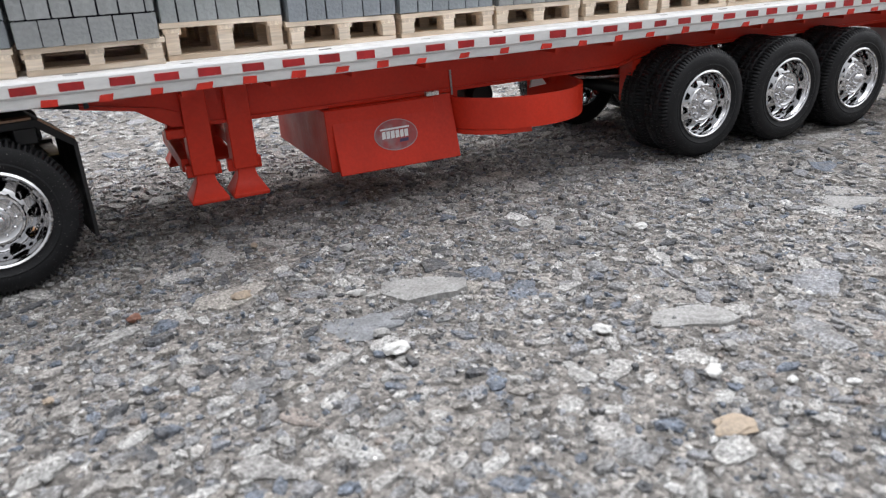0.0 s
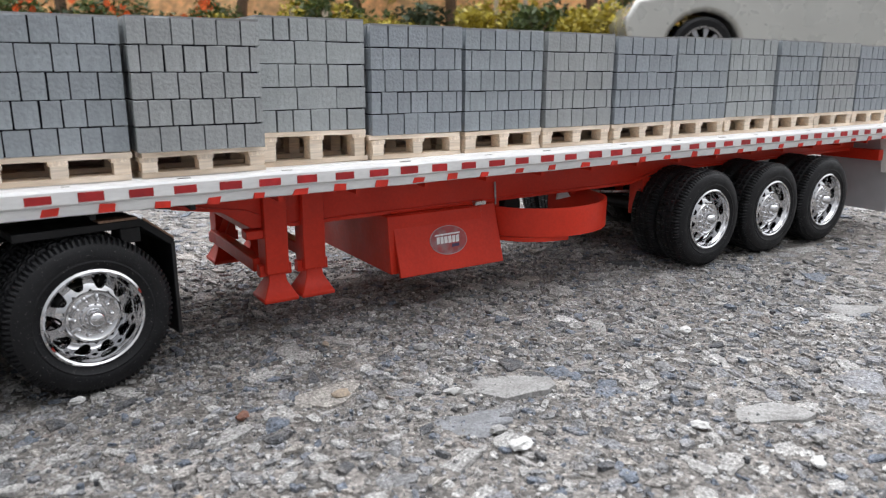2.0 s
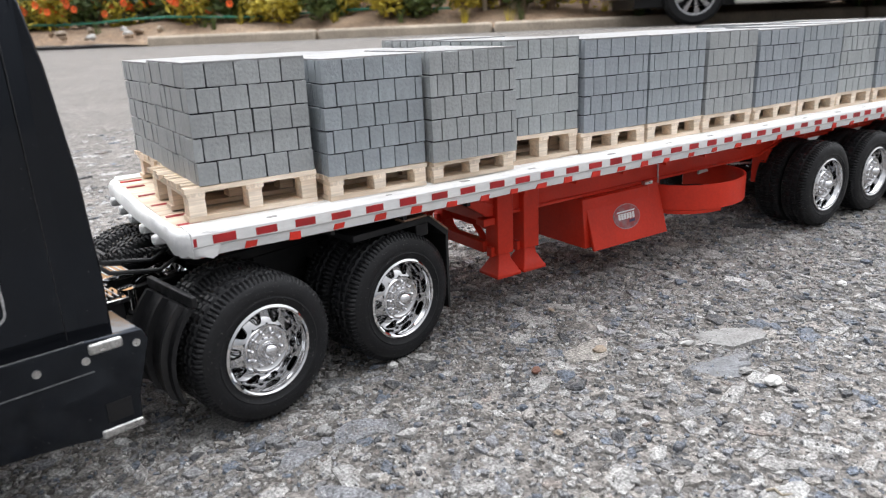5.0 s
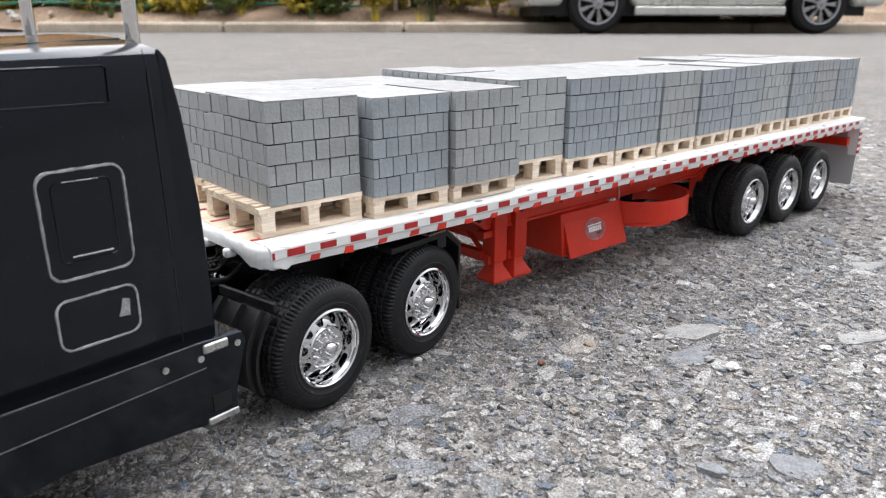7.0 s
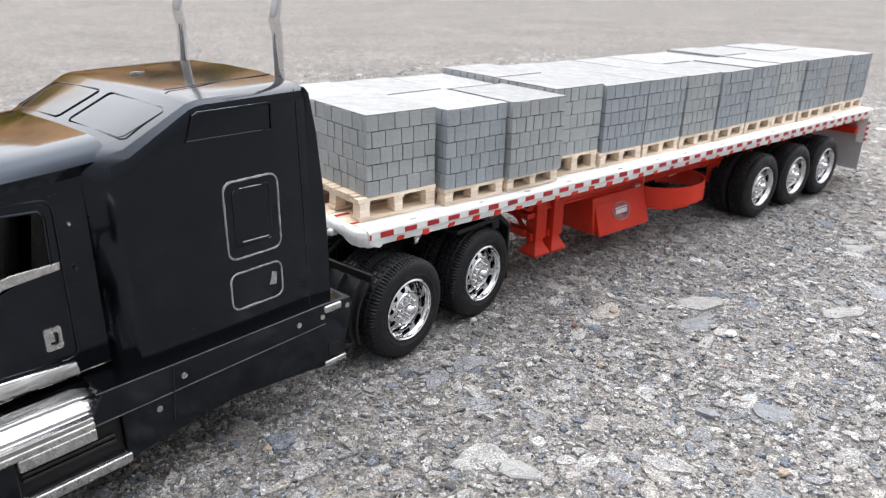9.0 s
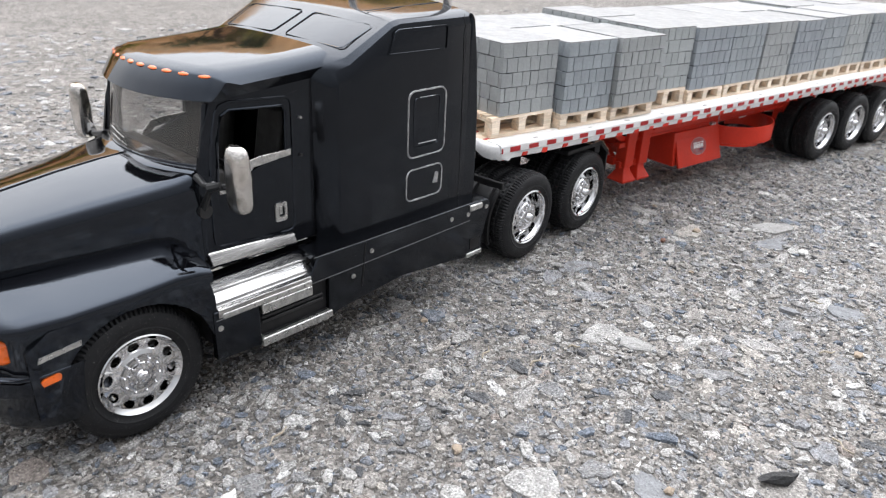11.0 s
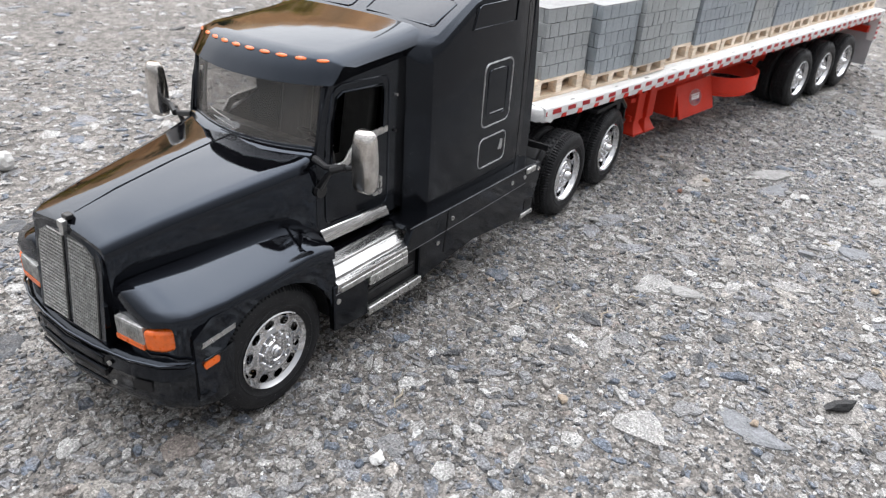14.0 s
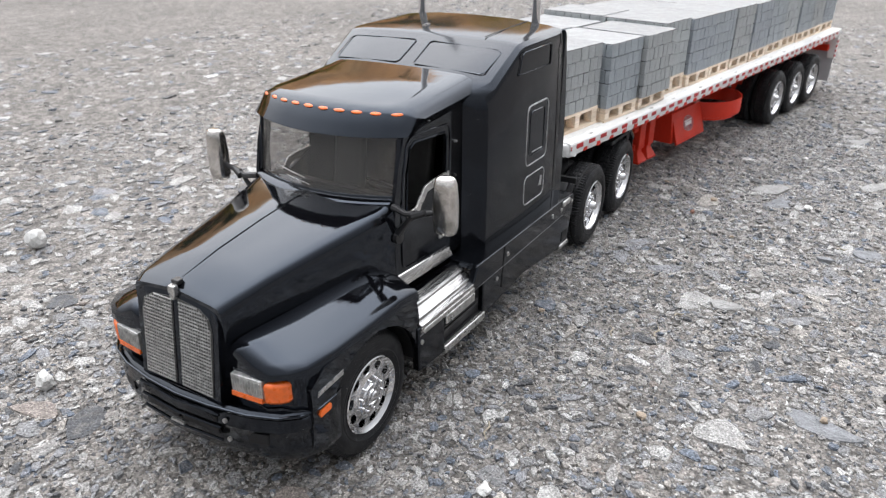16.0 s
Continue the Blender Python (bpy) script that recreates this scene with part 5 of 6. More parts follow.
# ---- cab: hollow, with real window openings ----
CW = 32.3
side_outer = [(30.5, 44.0), (82.0, 44.0), (82.0, 106.4), (44.0, 103.0), (37.4, 100.6), (33.6, 90.0), (31.2, 79.0), (30.5, 60.0)]
side_inner = [(38.6, 70.6), (64.2, 79.2), (64.6, 93.2), (63.2, 95.2), (43.4, 96.6), (40.6, 95.2), (38.6, 87.0), (37.6, 71.6)]
for s in (-1, 1):
    bm = bmesh.new()
    ring_panel(bm, side_outer, side_inner, "y", s * CW, s * (CW - 1.4))
    wall = part("cab_side", bm, SIDE, tractor, smooth=20, bevel=0.15)
    door_line = [(x, s * (CW + 0.05), z) for x, z in [(34.6, 54.6), (35.0, 52.8), (36.6, 51.4), (63.8, 49.2), (65.8, 49.6), (67.0, 51.4), (67.2, 94.6), (66.6, 96.6), (64.8, 97.8), (43.4, 99.2), (40.2, 98.4), (38.6, 96.2), (36.2, 86.0), (34.8, 74.0)]]
    bm = bmesh.new()
    outline(bm, door_line, 0.42)
    door = part("door_frame", bm, BLACK, wall, "raised frame of the closed cab door")
    if s > 0:
        part("window_pane", prismed(side_inner, "y", s * (CW - 0.95), s * (CW - 0.75)), GLASS, wall, smooth=0).visible_shadow = False
    bm = bmesh.new()
    tube(bm, [(x, s * (CW + 0.1), z) for x, z in side_inner[1:]], 0.45, 6)
    part("window_rim", bm, BLACK, wall)
    part("window_sill", prismed([(37.8, 69.6), (43.0, 69.2), (46.5, 71.0), (51.0, 76.0), (66.2, 77.4), (66.4, 79.6), (54.0, 79.4), (49.5, 78.6), (44.0, 72.6), (38.0, 72.2)], "y", s * (CW - 0.4), s * (CW + 0.5)), SILVER, wall, "silver-painted window ledge", bevel=0.2)
    bm = bmesh.new()
    ring_panel(bm, rounded(58.6, 63.4, 54.0, 61.0, 0.8, 3), rounded(60.0, 62.4, 55.6, 59.4, 0.6, 3), "y", s * (CW - 0.1), s * (CW + 0.6))
    box(bm, 60.0, 61.2, s * CW, s * (CW + 0.9), 56.8, 59.6)
    part("door_handle", bm, SILVER, wall, "silver-painted door handle")
    part("hinge_stud", tubed([(70.5, s * CW, 76.5), (70.5, s * (CW + 0.8), 76.5)], 0.6, 8), SATIN, wall)
    part("hinge_stud", tubed([(70.5, s * CW, 90.0), (70.5, s * (CW + 1.0), 90.0)], 0.5, 8), SILVER, wall)
part("cab_floor", boxed(30.5, 82, -CW + 1.4, CW - 1.4, 44, 45.6), DARK, tractor)
part("firewall", boxed(30.8, 32.4, -CW + 1.4, CW - 1.4, 45.6, 77.0), DARK, tractor)
part("cab_back", boxed(80.0, 82.0, -CW + 1.4, CW - 1.4, 45.6, 108.0), DARK, tractor)

# windscreen and its surround: curved in plan
def screen_x(y, z):
    k = (z - 79.0) / 22.0
    bow = 1 - (y / 31.0) ** 2
    return 32.9 + 3.6 * k - bow * (8.5 - 1.5 * k)


ys = [31.0 * math.sin(radians(a)) for a in range(-90, 91, 15)]
zs = [79.8, 86.0, 93.0, 102.6]
bm = bmesh.new()
outer_g = [[bm.verts.new((screen_x(y, z), y, z)) for y in ys] for z in zs]
for a, b in zip(outer_g, outer_g[1:]):
    for i in range(len(ys) - 1):
        bm.faces.new((a[i], a[i + 1], b[i + 1], b[i]))
screen = part("windscreen", bm, SCREEN, tractor, "smoky clear curved windscreen", 60)
screen.visible_shadow = False
bm = bmesh.new()
for z, r in ((79.5, 0.7), (101.0, 1.0)):
    tube(bm, [(screen_x(y, z) + 0.4, y, z) for y in (ys if z < 90 else ys[2:-2])], r, 8)
for y in (-30.9, 30.9):
    tube(bm, [(screen_x(y, z) + 0.1, y, z) for z in (79, 86, 93, 99.4)], 0.9, 8)
part("screen_frame", bm, BLACK, screen)
for y0, za in ((6.0, 82.2), (8.5, 84.2)):
    part("wiper", tubed([(screen_x(y0 + 5, za) - 0.7, y0 + 5, za + 0.6), (screen_x(y0, za) - 0.7, y0, za), (screen_x(y0 - 6, za) - 0.7, y0 - 6, za - 0.8)], 0.2, 6), SILVER, screen)
# cowl between hood and screen
bm = bmesh.new()
rings = [[(screen_x(y, 79) - 3.0, y * 0.99, 78.0), (screen_x(y, 79) - 0.6, y, 79.4), (screen_x(y, 79) + 1.2, y, 79.6), (screen_x(y, 79) + 1.2, y, 74.0), (screen_x(y, 79) - 3.0, y * 0.99, 74.0)] for y in ys]
loft(bm, rings)
part("cowl", bm, BLACK, tractor, smooth=40)

# roof with its drooping visor and marker lamps
bm = bmesh.new()
visor = []
shares = [math.sin(radians(a)) for a in (0, 15, 30, 44, 56, 66, 74, 81, 86, 90)]
for f in [-q for q in reversed(shares[1:])] + shares:
    y, bow = 34.4 * f, 1 - f * f
    edge = 4.6 * max(0.0, (abs(f) - 0.84) / 0.16) ** 2
    x = 39.4 - 10.9 * bow ** 0.8
    visor.append([(x - 0.6, y * 0.985, 99.4 + 0.6 * (1 - bow)), (x - 2.6, y, 100.1 + 0.4 * (1 - bow)), (x - 0.3, y, 103.6 - edge * 0.3), (x + 2.5, y, 107.0 + 0.6 * bow - edge * 0.35), (x + 3.3, y, 107.7 + 0.7 * bow - edge * 0.45), (x + 8.0, y, 108.9 + 1.0 * bow - edge), (70.0, y, 110.2 + 1.0 * bow - edge), (83.5, y, 111.4 + 1.0 * bow - edge),
                  (82.0, y * 0.94, 103.0), (x + 8.0, y * 0.94, 100.6), (x + 2.0, y * 0.95, 100.0)])
loft(bm, visor)
roof = part("cab_roof", bm, BLACK, tractor, "gloss-black cab roof with a sun visor", 30)
for k in range(10):
    y = -29.2 + 58.4 * k / 9
    bow = 1 - (y / 34.0) ** 2
    x = 39.4 - 10.9 * bow ** 0.8
    bm = bmesh.new()
    bmesh.ops.create_icosphere(bm, subdivisions=2, radius=1.0, matrix=Matrix.LocRotScale((x + 2.55, y, 106.95 + 0.6 * bow - 1.6 * max(0.0, (abs(y) / 34.0 - 0.84) / 0.16) ** 2), Euler((0, radians(-36), -math.atan(0.57 * y / 34.0 * bow ** -0.2))), (0.8, 2.15, 0.3)))
    part("marker_lamp", bm, AMBER, roof, "small orange roof marker", 80)

# sleeper
bm = bmesh.new()
loft(bm, half_loft([
    (76.0, [(0, 108.5), (16, 108.2), (26, 107.4), (30.6, 106.6), (31.8, 105.2), (32.4, 102.4), (32.6, 70), (32.6, 41)]),
    (79.8, [(0, 109.6), (18, 109.4), (30, 108.4), (34.4, 106.8), (36.8, 104.4), (38.6, 99.0), (39.5, 70), (39.5, 41)]),
    (81.4, [(0, 110.2), (18, 110.0), (31, 109.2), (36.0, 107.8), (38.6, 105.2), (40.3, 100.5), (40.8, 70), (40.8, 41)]),
    (86.5, [(0, 112.0), (18.5, 111.8), (33, 110.8), (38.0, 109.4), (40.2, 107.2), (41.0, 103.2), (41.2, 70), (41.2, 41)]),
    (106.0, [(0, 120.8), (18.5, 120.6), (33, 120.2), (38.4, 119.6), (40.4, 118.2), (41.2, 115.0), (41.5, 70), (41.5, 41)]),
    (109.5, [(0, 121.6), (18.5, 121.5), (33, 121.1), (38.6, 120.5), (40.6, 119.2), (41.3, 116.0), (41.6, 70), (41.6, 41)]),
    (130.0, [(0, 123.2), (18.5, 122.9), (33, 121.8), (38.6, 120.8), (40.7, 119.4), (41.3, 116.2), (41.6, 70), (41.6, 41)]),
    (148.0, [(0, 123.8), (18.5, 123.4), (33, 122.0), (38.6, 121.0), (40.7, 119.6), (41.3, 116.4), (41.6, 70), (41.6, 41)]),
    (149.4, [(0, 122.6), (18.5, 122.2), (33, 120.8), (38.2, 119.9), (40.2, 118.6), (40.8, 116.0), (41.4, 70), (41.4, 41)])]))
sleeper = part("sleeper", bm, SIDE, tractor, "tall gloss-black sleeper box", 24)
for s in (-1, 1):
    bm = bmesh.new()
    prism(bm, [(147.6, 121.0), (149.6, 118.5), (152.0, 105.0), (154.6, 80.0), (155.6, 55.0), (155.4, 41.0), (147.6, 41.0)], "y", s * 39.6, s * 41.62)
    part("side_extender", bm, SIDE, sleeper, bevel=0.6)
    part("panel_seam", tubed([(143.8, s * 40.6, 120.6), (144.2, s * 41.75, 114.0), (145.0, s * 41.62, 42.0)], 0.1, 5), SATIN, sleeper)
    hand = random.Random(71)
    for pts in (rounded(113.8, 134.4, 68.0, 94.2, 3.2), rounded(113.6, 133.8, 50.0, 63.0, 2.8)):
        bm = bmesh.new()
        dabbed(bm, pts, 0.8, 0.2, s * 41.6, hand)
        part("hatch_frame", bm, DULL, sleeper, "silver-edged side hatch")
    for pts in (rounded(117.0, 131.0, 72.0, 91.4, 1.6), [(103.2, 109.2), (133.4, 108.8), (133.8, 116.8), (132.6, 117.4), (107.6, 117.4), (106.2, 116.6)]):
        bm = bmesh.new()
        outline(bm, [(x, s * 41.6, z) for x, z in pts], 0.26)
        part("panel_line", bm, BLACK, sleeper)
    part("hatch_line", tubed([(119.6, s * 41.72, 91.6), (128.0, s * 41.72, 91.4)], 0.16, 6), DULL, sleeper)
    part("hatch_line", tubed([(119.5, s * 41.7, 73.4), (129.4, s * 41.7, 73.2)], 0.24, 6), DULL, sleeper)
    part("hatch_latch", prismed([(128.4, 55.2), (131.2, 54.8), (131.6, 59.2), (129.8, 59.8), (129.2, 57.4)], "y", s * 41.4, s * 41.85), DULL, sleeper)
    # raised panels on the sloping front
    bm = bmesh.new()
    corners = [(87.4, 4.6), (87.8, 33.2), (89.0, 34.4), (101.0, 35.0), (102.2, 33.0), (102.4, 4.4), (101.4, 3.2), (88.6, 3.4)]
    outline(bm, [(x, s * y, 112.0 + (x - 86.5) * 0.4535 + 0.12 - max(0, y - 18.5) * 0.065) for x, y in corners], 0.2)
    part("panel_line", bm, BLACK, sleeper)
part("roof_seam", tubed([(108.5, -24, 121.75), (148, -24, 123.0)], 0.18, 5), SATIN, sleeper)
part("roof_mark", boxed(116.0, 121.0, 8.0, 9.2, 122.0, 122.9), SILVER, sleeper)

# chassis skirts, tank, steps
SK = 46.3
for s in (-1, 1):
    bm = bmesh.new()
    prism(bm, [(24.0, 36.0), (24.0, 18.0), (41.0, 17.0), (41.0, 33.5), (70.5, 33.5), (70.5, 16.0), (76.0, 18.0), (108.0, 21.0), (140.0, 17.6), (145.5, 16.6), (157.0, 16.6), (157.5, 24.0), (162.0, 38.5), (160.5, 41.6), (147.0, 42.4), (88.0, 42.6), (66.0, 43.0), (62.0, 36.0)], "y", s * (SK - 3.0), s * SK)
    skirt = part("side_skirt", bm, SIDE, tractor, "gloss-black side skirt", bevel=0.5)
    part("skirt_top", prismed([(66.0, 42.6), (160.0, 42.0), (160.0, 40.0), (66.0, 40.0)], "y", s * 30.0, s * (SK - 0.6)), BLACK, skirt, bevel=0.4)
    # two thin grey beads draw the skirt's reflected highlights as colour
    part("skirt_line", tubed([(24.5, s * (SK + 0.1), 33.0), (80, s * (SK + 0.1), 33.4), (148.0, s * (SK + 0.1), 34.4)], 0.16, 6), EDGE, skirt)
    part("skirt_edge", tubed([(64, s * SK, 43.0), (88.0, s * SK, 42.7), (147.0, s * SK, 42.4)], 0.16, 6), EDGE, skirt)
    part("panel_joint", tubed([(88.0, s * (SK + 0.05), 42.0), (86.0, s * (SK + 0.05), 24.0)], 0.3, 5), DARK, skirt)
    for x, z in ((25.8, 29.9), (81.8, 29.8), (91.0, 37.6), (136.0, 38.2), (146.6, 37.6), (158.6, 38.4)):
        part("stud", tubed([(x, s * (SK - 0.3), z), (x, s * (SK + 0.35), z)], 1.0, 10), SILVER, skirt, "silver-painted stud")
    part("grab_step", boxed(147.5, 155.5, s * (SK - 4), s * (SK + 0.8), 38.6, 41.4), SILVER, skirt, bevel=0.6)
    part("rear_step", boxed(147.0, 157.2, s * (SK - 6), s * (SK + 0.5), 16.2, 18.4), SILVER, skirt, bevel=0.4)
    part("step_well", boxed(149.0, 155.0, s * (SK - 0.4), s * (SK + 0.25), 20.0, 25.0), DARK, skirt)
    # chromed tank cover in stepped ribs
    bm = bmesh.new()
    prof = [(46.4, 33.4), (46.8, 36.6), (44.8, 37.3), (44.4, 38.3), (41.2, 40.2), (40.9, 41.0), (38.0, 42.3), (36.6, 42.5), (36.6, 33.4)]
    loft(bm, [[(x, s * y, z) for y, z in prof] for x in (25.6, 61.0)] + [[(66.5, s * (36.6 + (y - 36.6) * 0.85), z - 1.6 if z > 36 else z) for y, z in prof]])
    part("step_shelf", boxed(28.0, 66.0, s * 30.0, s * 37.2, 40.6, 42.0), BLACK, skirt)
    tank = part("tank_cover", bm, STREAK, tractor, "ribbed chrome tank cover and step", 25, bevel=0.25)
    part("tank_skirt", boxed(27.0, 62.5, s * 44.0, s * 46.9, 32.8, 35.0), SILVER, tank, bevel=0.4)
    part("step_edge", boxed(41.5, 62.5, s * 44.4, s * 47.0, 29.0, 32.8), SILVER, tank, bevel=0.4)
    part("step_recess", boxed(41.2, 70.4, s * 36.0, s * 44.2, 17.0, 33.2), DARK, skirt)
    for z in (24.6, 26.4):
        part("step_tread", boxed(42.0, 68.0, s * 43.0, s * 45.4, z, z + 1.0), SATIN, skirt, bevel=0.2)
    part("lower_step", boxed(41.0, 71.5, s * 41.5, s * 47.0, 16.2, 19.6), SILVER, skirt, bevel=0.5)
    part("lower_step_tread", boxed(42.5, 70.0, s * 42.0, s * 45.4, 19.4, 20.0), DARK, skirt)
    bm = bmesh.new()
    loft(bm, [[(x, s * (CW - 0.5), zt), (x, s * (CW + 0.6), zt), (x, s * 34.8, zb + 0.8), (x, s * 34.8, zb), (x, s * (CW - 0.5), zb)] for x, zt, zb in ((31.5, 50.4, 46.0), (48.0, 49.6, 45.2), (66.0, 48.2, 44.4))])
    part("door_sill", bm, STREAK, tractor, "silver-painted sill below the door", 30, bevel=0.4)

# exhaust stacks behind the sleeper
for s in (-1, 1):
    y = -27.0 if s < 0 else 28.5
    part("exhaust_pipe", tubed([(150.0, y, 60), (150.0, y, 100), (150.0, y, 136), (149.0, y, 141), (150.2, y * 1.005, 146), (152.5, y * 1.01, 168), (154.5, y * 1.02, 192)], [1.8, 1.8, 1.8, 1.95, 1.7, 1.7, 1.65], 16), CHROME, tractor, "tall chrome exhaust pipe with a slight kink")
for name, x0, x1, y0, y1, z in (("deck_plate", 152.0, 178.2, -2.0, 37.0, 41.2), ("step_plate", 152.0, 169.2, -19.0, -2.6, 40.2)):
    plate = part(name, boxed(x0, x1, y0, y1, z - 1.6, z), CHROME, tractor, "bright chrome plate behind the cab", bevel=0.3)
    for k in range(6):
        xr = x1 - 2.0 - k * 1.6
        part("tread_rib", tubed([(xr, y0 + 2.5, z), (xr, y1 - 2.5, z)], 0.28, 5), SILVER, plate)
    part("plate_box", boxed(x0, x1 - 1.5, y0 + 1.0, y1 - 1.0, 30.5, z - 1.6), DARK, plate)
for k, (y, zz) in enumerate(((-9, 44), (-4, 46), (1, 45), (6, 43))):
    part("air_hose", tubed([(151, y, 66), (158, y - 1, 55), (168, y - 2, zz + 1.5), (182, y - 3, zz - 1), (192, y - 2, zz + 3)], 0.7, 8), (SATIN, DARK, SATIN, DARK)[k], tractor)
for y, z in ((-3.0, 47.5), (3.0, 46.5)):
    part("coiled_hose", tubed([(168.0 + 0.34 * k, y + 1.1 * math.cos(k * 1.25), z + 1.1 * math.sin(k * 1.25) - 0.03 * k) for k in range(70)], 0.32, 5), SATIN, tractor, "coiled black air line")
part("tank_valve", tubed([(173, -8, 31), (173, -8, 39)], 2.6, 12), CHROME, tractor)

# mirrors
for s in (-1, 1):
    bm = bmesh.new()
    rings = []
    for z, w, d in ((70.4, 3.0, 1.5), (70.9, 3.8, 2.3), (73, 4.3, 2.9), (81, 4.4, 3.1), (88, 3.9, 2.7), (90.2, 3.3, 2.1), (90.9, 2.4, 1.2)):
        q = [(math.cos(2 * math.pi * k / 20), math.sin(2 * math.pi * k / 20)) for k in range(20)]
        rings.append([(33.5 + d * math.copysign(abs(v) ** (0.9 if v < 0 else 0.45), v), s * (51.0 if s < 0 else 55.0) + w * math.copysign(abs(u) ** 0.6, u), z) for u, v in q])
    loft(bm, rings)
    arm = part("mirror_arm", tubed([(31.0, s * 31.5, 77.0), (30.0, s * 37.5, 76.0), (32.0, s * 43, 76.5), (33.5, s * (48 if s < 0 else 52), 77.5)], [1.3, 1.0, 1.2, 0.8], 8), SATIN, tractor, "black mirror arm")
    part("mirror", bm, MIRRORM, arm, "silver-painted door mirror", 60)
    part("mirror_stay", tubed([(32.0, s * 32.0, 66.0), (31.0, s * 38, 73.5), (31.2, s * 41, 77.5)], [1.5, 0.9, 0.7], 8), SATIN, arm)
    part("mirror_joint", tubed([(30.2, s * 40.0, 75.6), (31.6, s * 44.5, 77.4)], [1.5, 1.2], 8), SATIN, arm)
    part("mirror_clip", tubed([(33.4, s * 49.0, 77.6), (33.0, s * 44.5, 76.6)], 0.5, 6), SILVER, arm)
    part("mirror_foot", tubed([(32.0, s * 31.6, 65.4), (32.0, s * 33.5, 65.4)], 2.4, 10), SATIN, arm)

# cab interior
part("dashboard", prismed([(33.0, 68), (36.0, 77.5), (42.0, 76.5), (44.0, 66)], "y", -30.0, 30.0), CABIN, tractor, bevel=1.0)
for y in (-16, 16):
    seat_ob = part("seat", boxed(54, 68, y - 7.5, y + 7.5, 58, 63), CABIN, tractor, bevel=1.5)
    part("seat_back", prismed([(65, 62), (70, 62), (74, 90), (70, 91)], "y", y - 7.0, y + 7.0), CABIN, seat_ob, bevel=1.5)
bm = bmesh.new()
lathe(bm, [(6.0, 0), (6.5, 0.6), (7.0, 0), (6.5, -0.6), (6.0, 0)], 28, "z")
bmesh.ops.transform(bm, matrix=Matrix.LocRotScale((47, -16, 76), Euler((0, radians(40), 0)), None), verts=bm.verts)
part("steering_wheel", bm, DARK, tractor)

# the body narrows a little towards the nose
done = set()
for ob in tractor.children_recursive:
    if ob.type != "MESH" or ob.data.name in done or ob.name.split(".")[0] in ("wheel", "tyre", "rim", "wheel_nut"):
        continue
    done.add(ob.data.name)
    for v in ob.data.vertices:
        v.co.y *= 1 + (-1.8 + 0.0297 * v.co.x / MM) / 42.0

# ---- the far side of the street: kerb, planted verge, parked cars, a brown bank behind ----
K0, KD = Vector((2.71, 8.22, 0)), Vector((3.6, -2.8, 0)).normalized()
KN = Vector((-KD.y, KD.x, 0))  # away from the street
KTURN = math.degrees(math.atan2(KD.y, KD.x))
verge = pose(K0.x, K0.y, 0, 0, 0, KTURN)  # x along the kerb, y away from the street
CONC = mat("pale_concrete", (0.46, 0.39, 0.31), 0.85, vary=0.2, scale=4, grain=0.2, grain_scale=60, bump=0.5, bump_scale=60)
SOIL = mat("dry_brown_soil", (0.21, 0.14, 0.088), 0.95, vary=0.25, scale=3, grain=0.35, grain_scale=30, second=(0.28, 0.2, 0.135))
LEAF = mat("green_leaves", (0.075, 0.11, 0.025), 0.6, random_by="island", spread=0.45, vary=0.2, scale=3)
LEAF2 = mat("yellow_green_leaves", (0.42, 0.34, 0.035), 0.6, random_by="island", spread=0.4, vary=0.2, scale=3)
LEAF3 = mat("dark_green_leaves", (0.035, 0.055, 0.02), 0.6, random_by="island", spread=0.45, vary=0.2, scale=3)
BARK = mat("brown_bark", (0.16, 0.11, 0.075), 0.9, vary=0.25, scale=12, grain=0.3, grain_scale=60, bump=0.6, bump_scale=40)
PETAL = mat("orange_petals", (0.85, 0.13, 0.02), 0.5, random_by="island", spread=0.3)
PETALW = mat("pale_petals", (0.7, 0.6, 0.5), 0.5, random_by="island", spread=0.2)
HOSE = mat("green_hose_plastic", (0.02, 0.19, 0.12), 0.4, vary=0.1, scale=10)
BANK = mat("brown_earth_bank", (0.74, 0.4, 0.18), 0.95, vary=0.3, scale=0.8, grain=0.3, grain_scale=8, second=(0.78, 0.5, 0.26))

for k in range(9):
    x0 = -9.0 + 2.0 * k
    if k in (3,):
        continue
    bm = boxed(x0 + 0.01, x0 + 1.99, 0, 0.16, -0.05, 0.11 if k > 3 else 0.09)
    o = part("kerb", bm, CONC, unit=1, bevel=0.03)
    o.matrix_world = verge @ pose(0, (k % 3 - 1) * 0.012, 0, 0, 0, (k % 2) * 0.15)
    tagged(o, "worn pale concrete kerb stone along the verge", kind="structure")
bm = bmesh.new()
rows = []
for i in range(61):
    x = -11 + 0.36 * i
    rows.append([bm.verts.new((x, y, h + 0.06 * noise.noise(Vector((x * 1.1, y * 2.3, 1.0))))) for y, h in ((0.1, 0.03), (0.35, 0.1), (0.8, 0.22), (1.4, 0.3), (2.2, 0.34), (3.5, 0.45), (5.0, 0.7))])
for a, b in zip(rows, rows[1:]):
    for i in range(6):
        bm.faces.new((a[i], a[i + 1], b[i + 1], b[i]))
o = part("verge", bm, SOIL, unit=1, smooth=60)
o.matrix_world = verge
tagged(o, "dry brown soil verge behind the kerb", kind="structure")
bm = bmesh.new()
rows = []
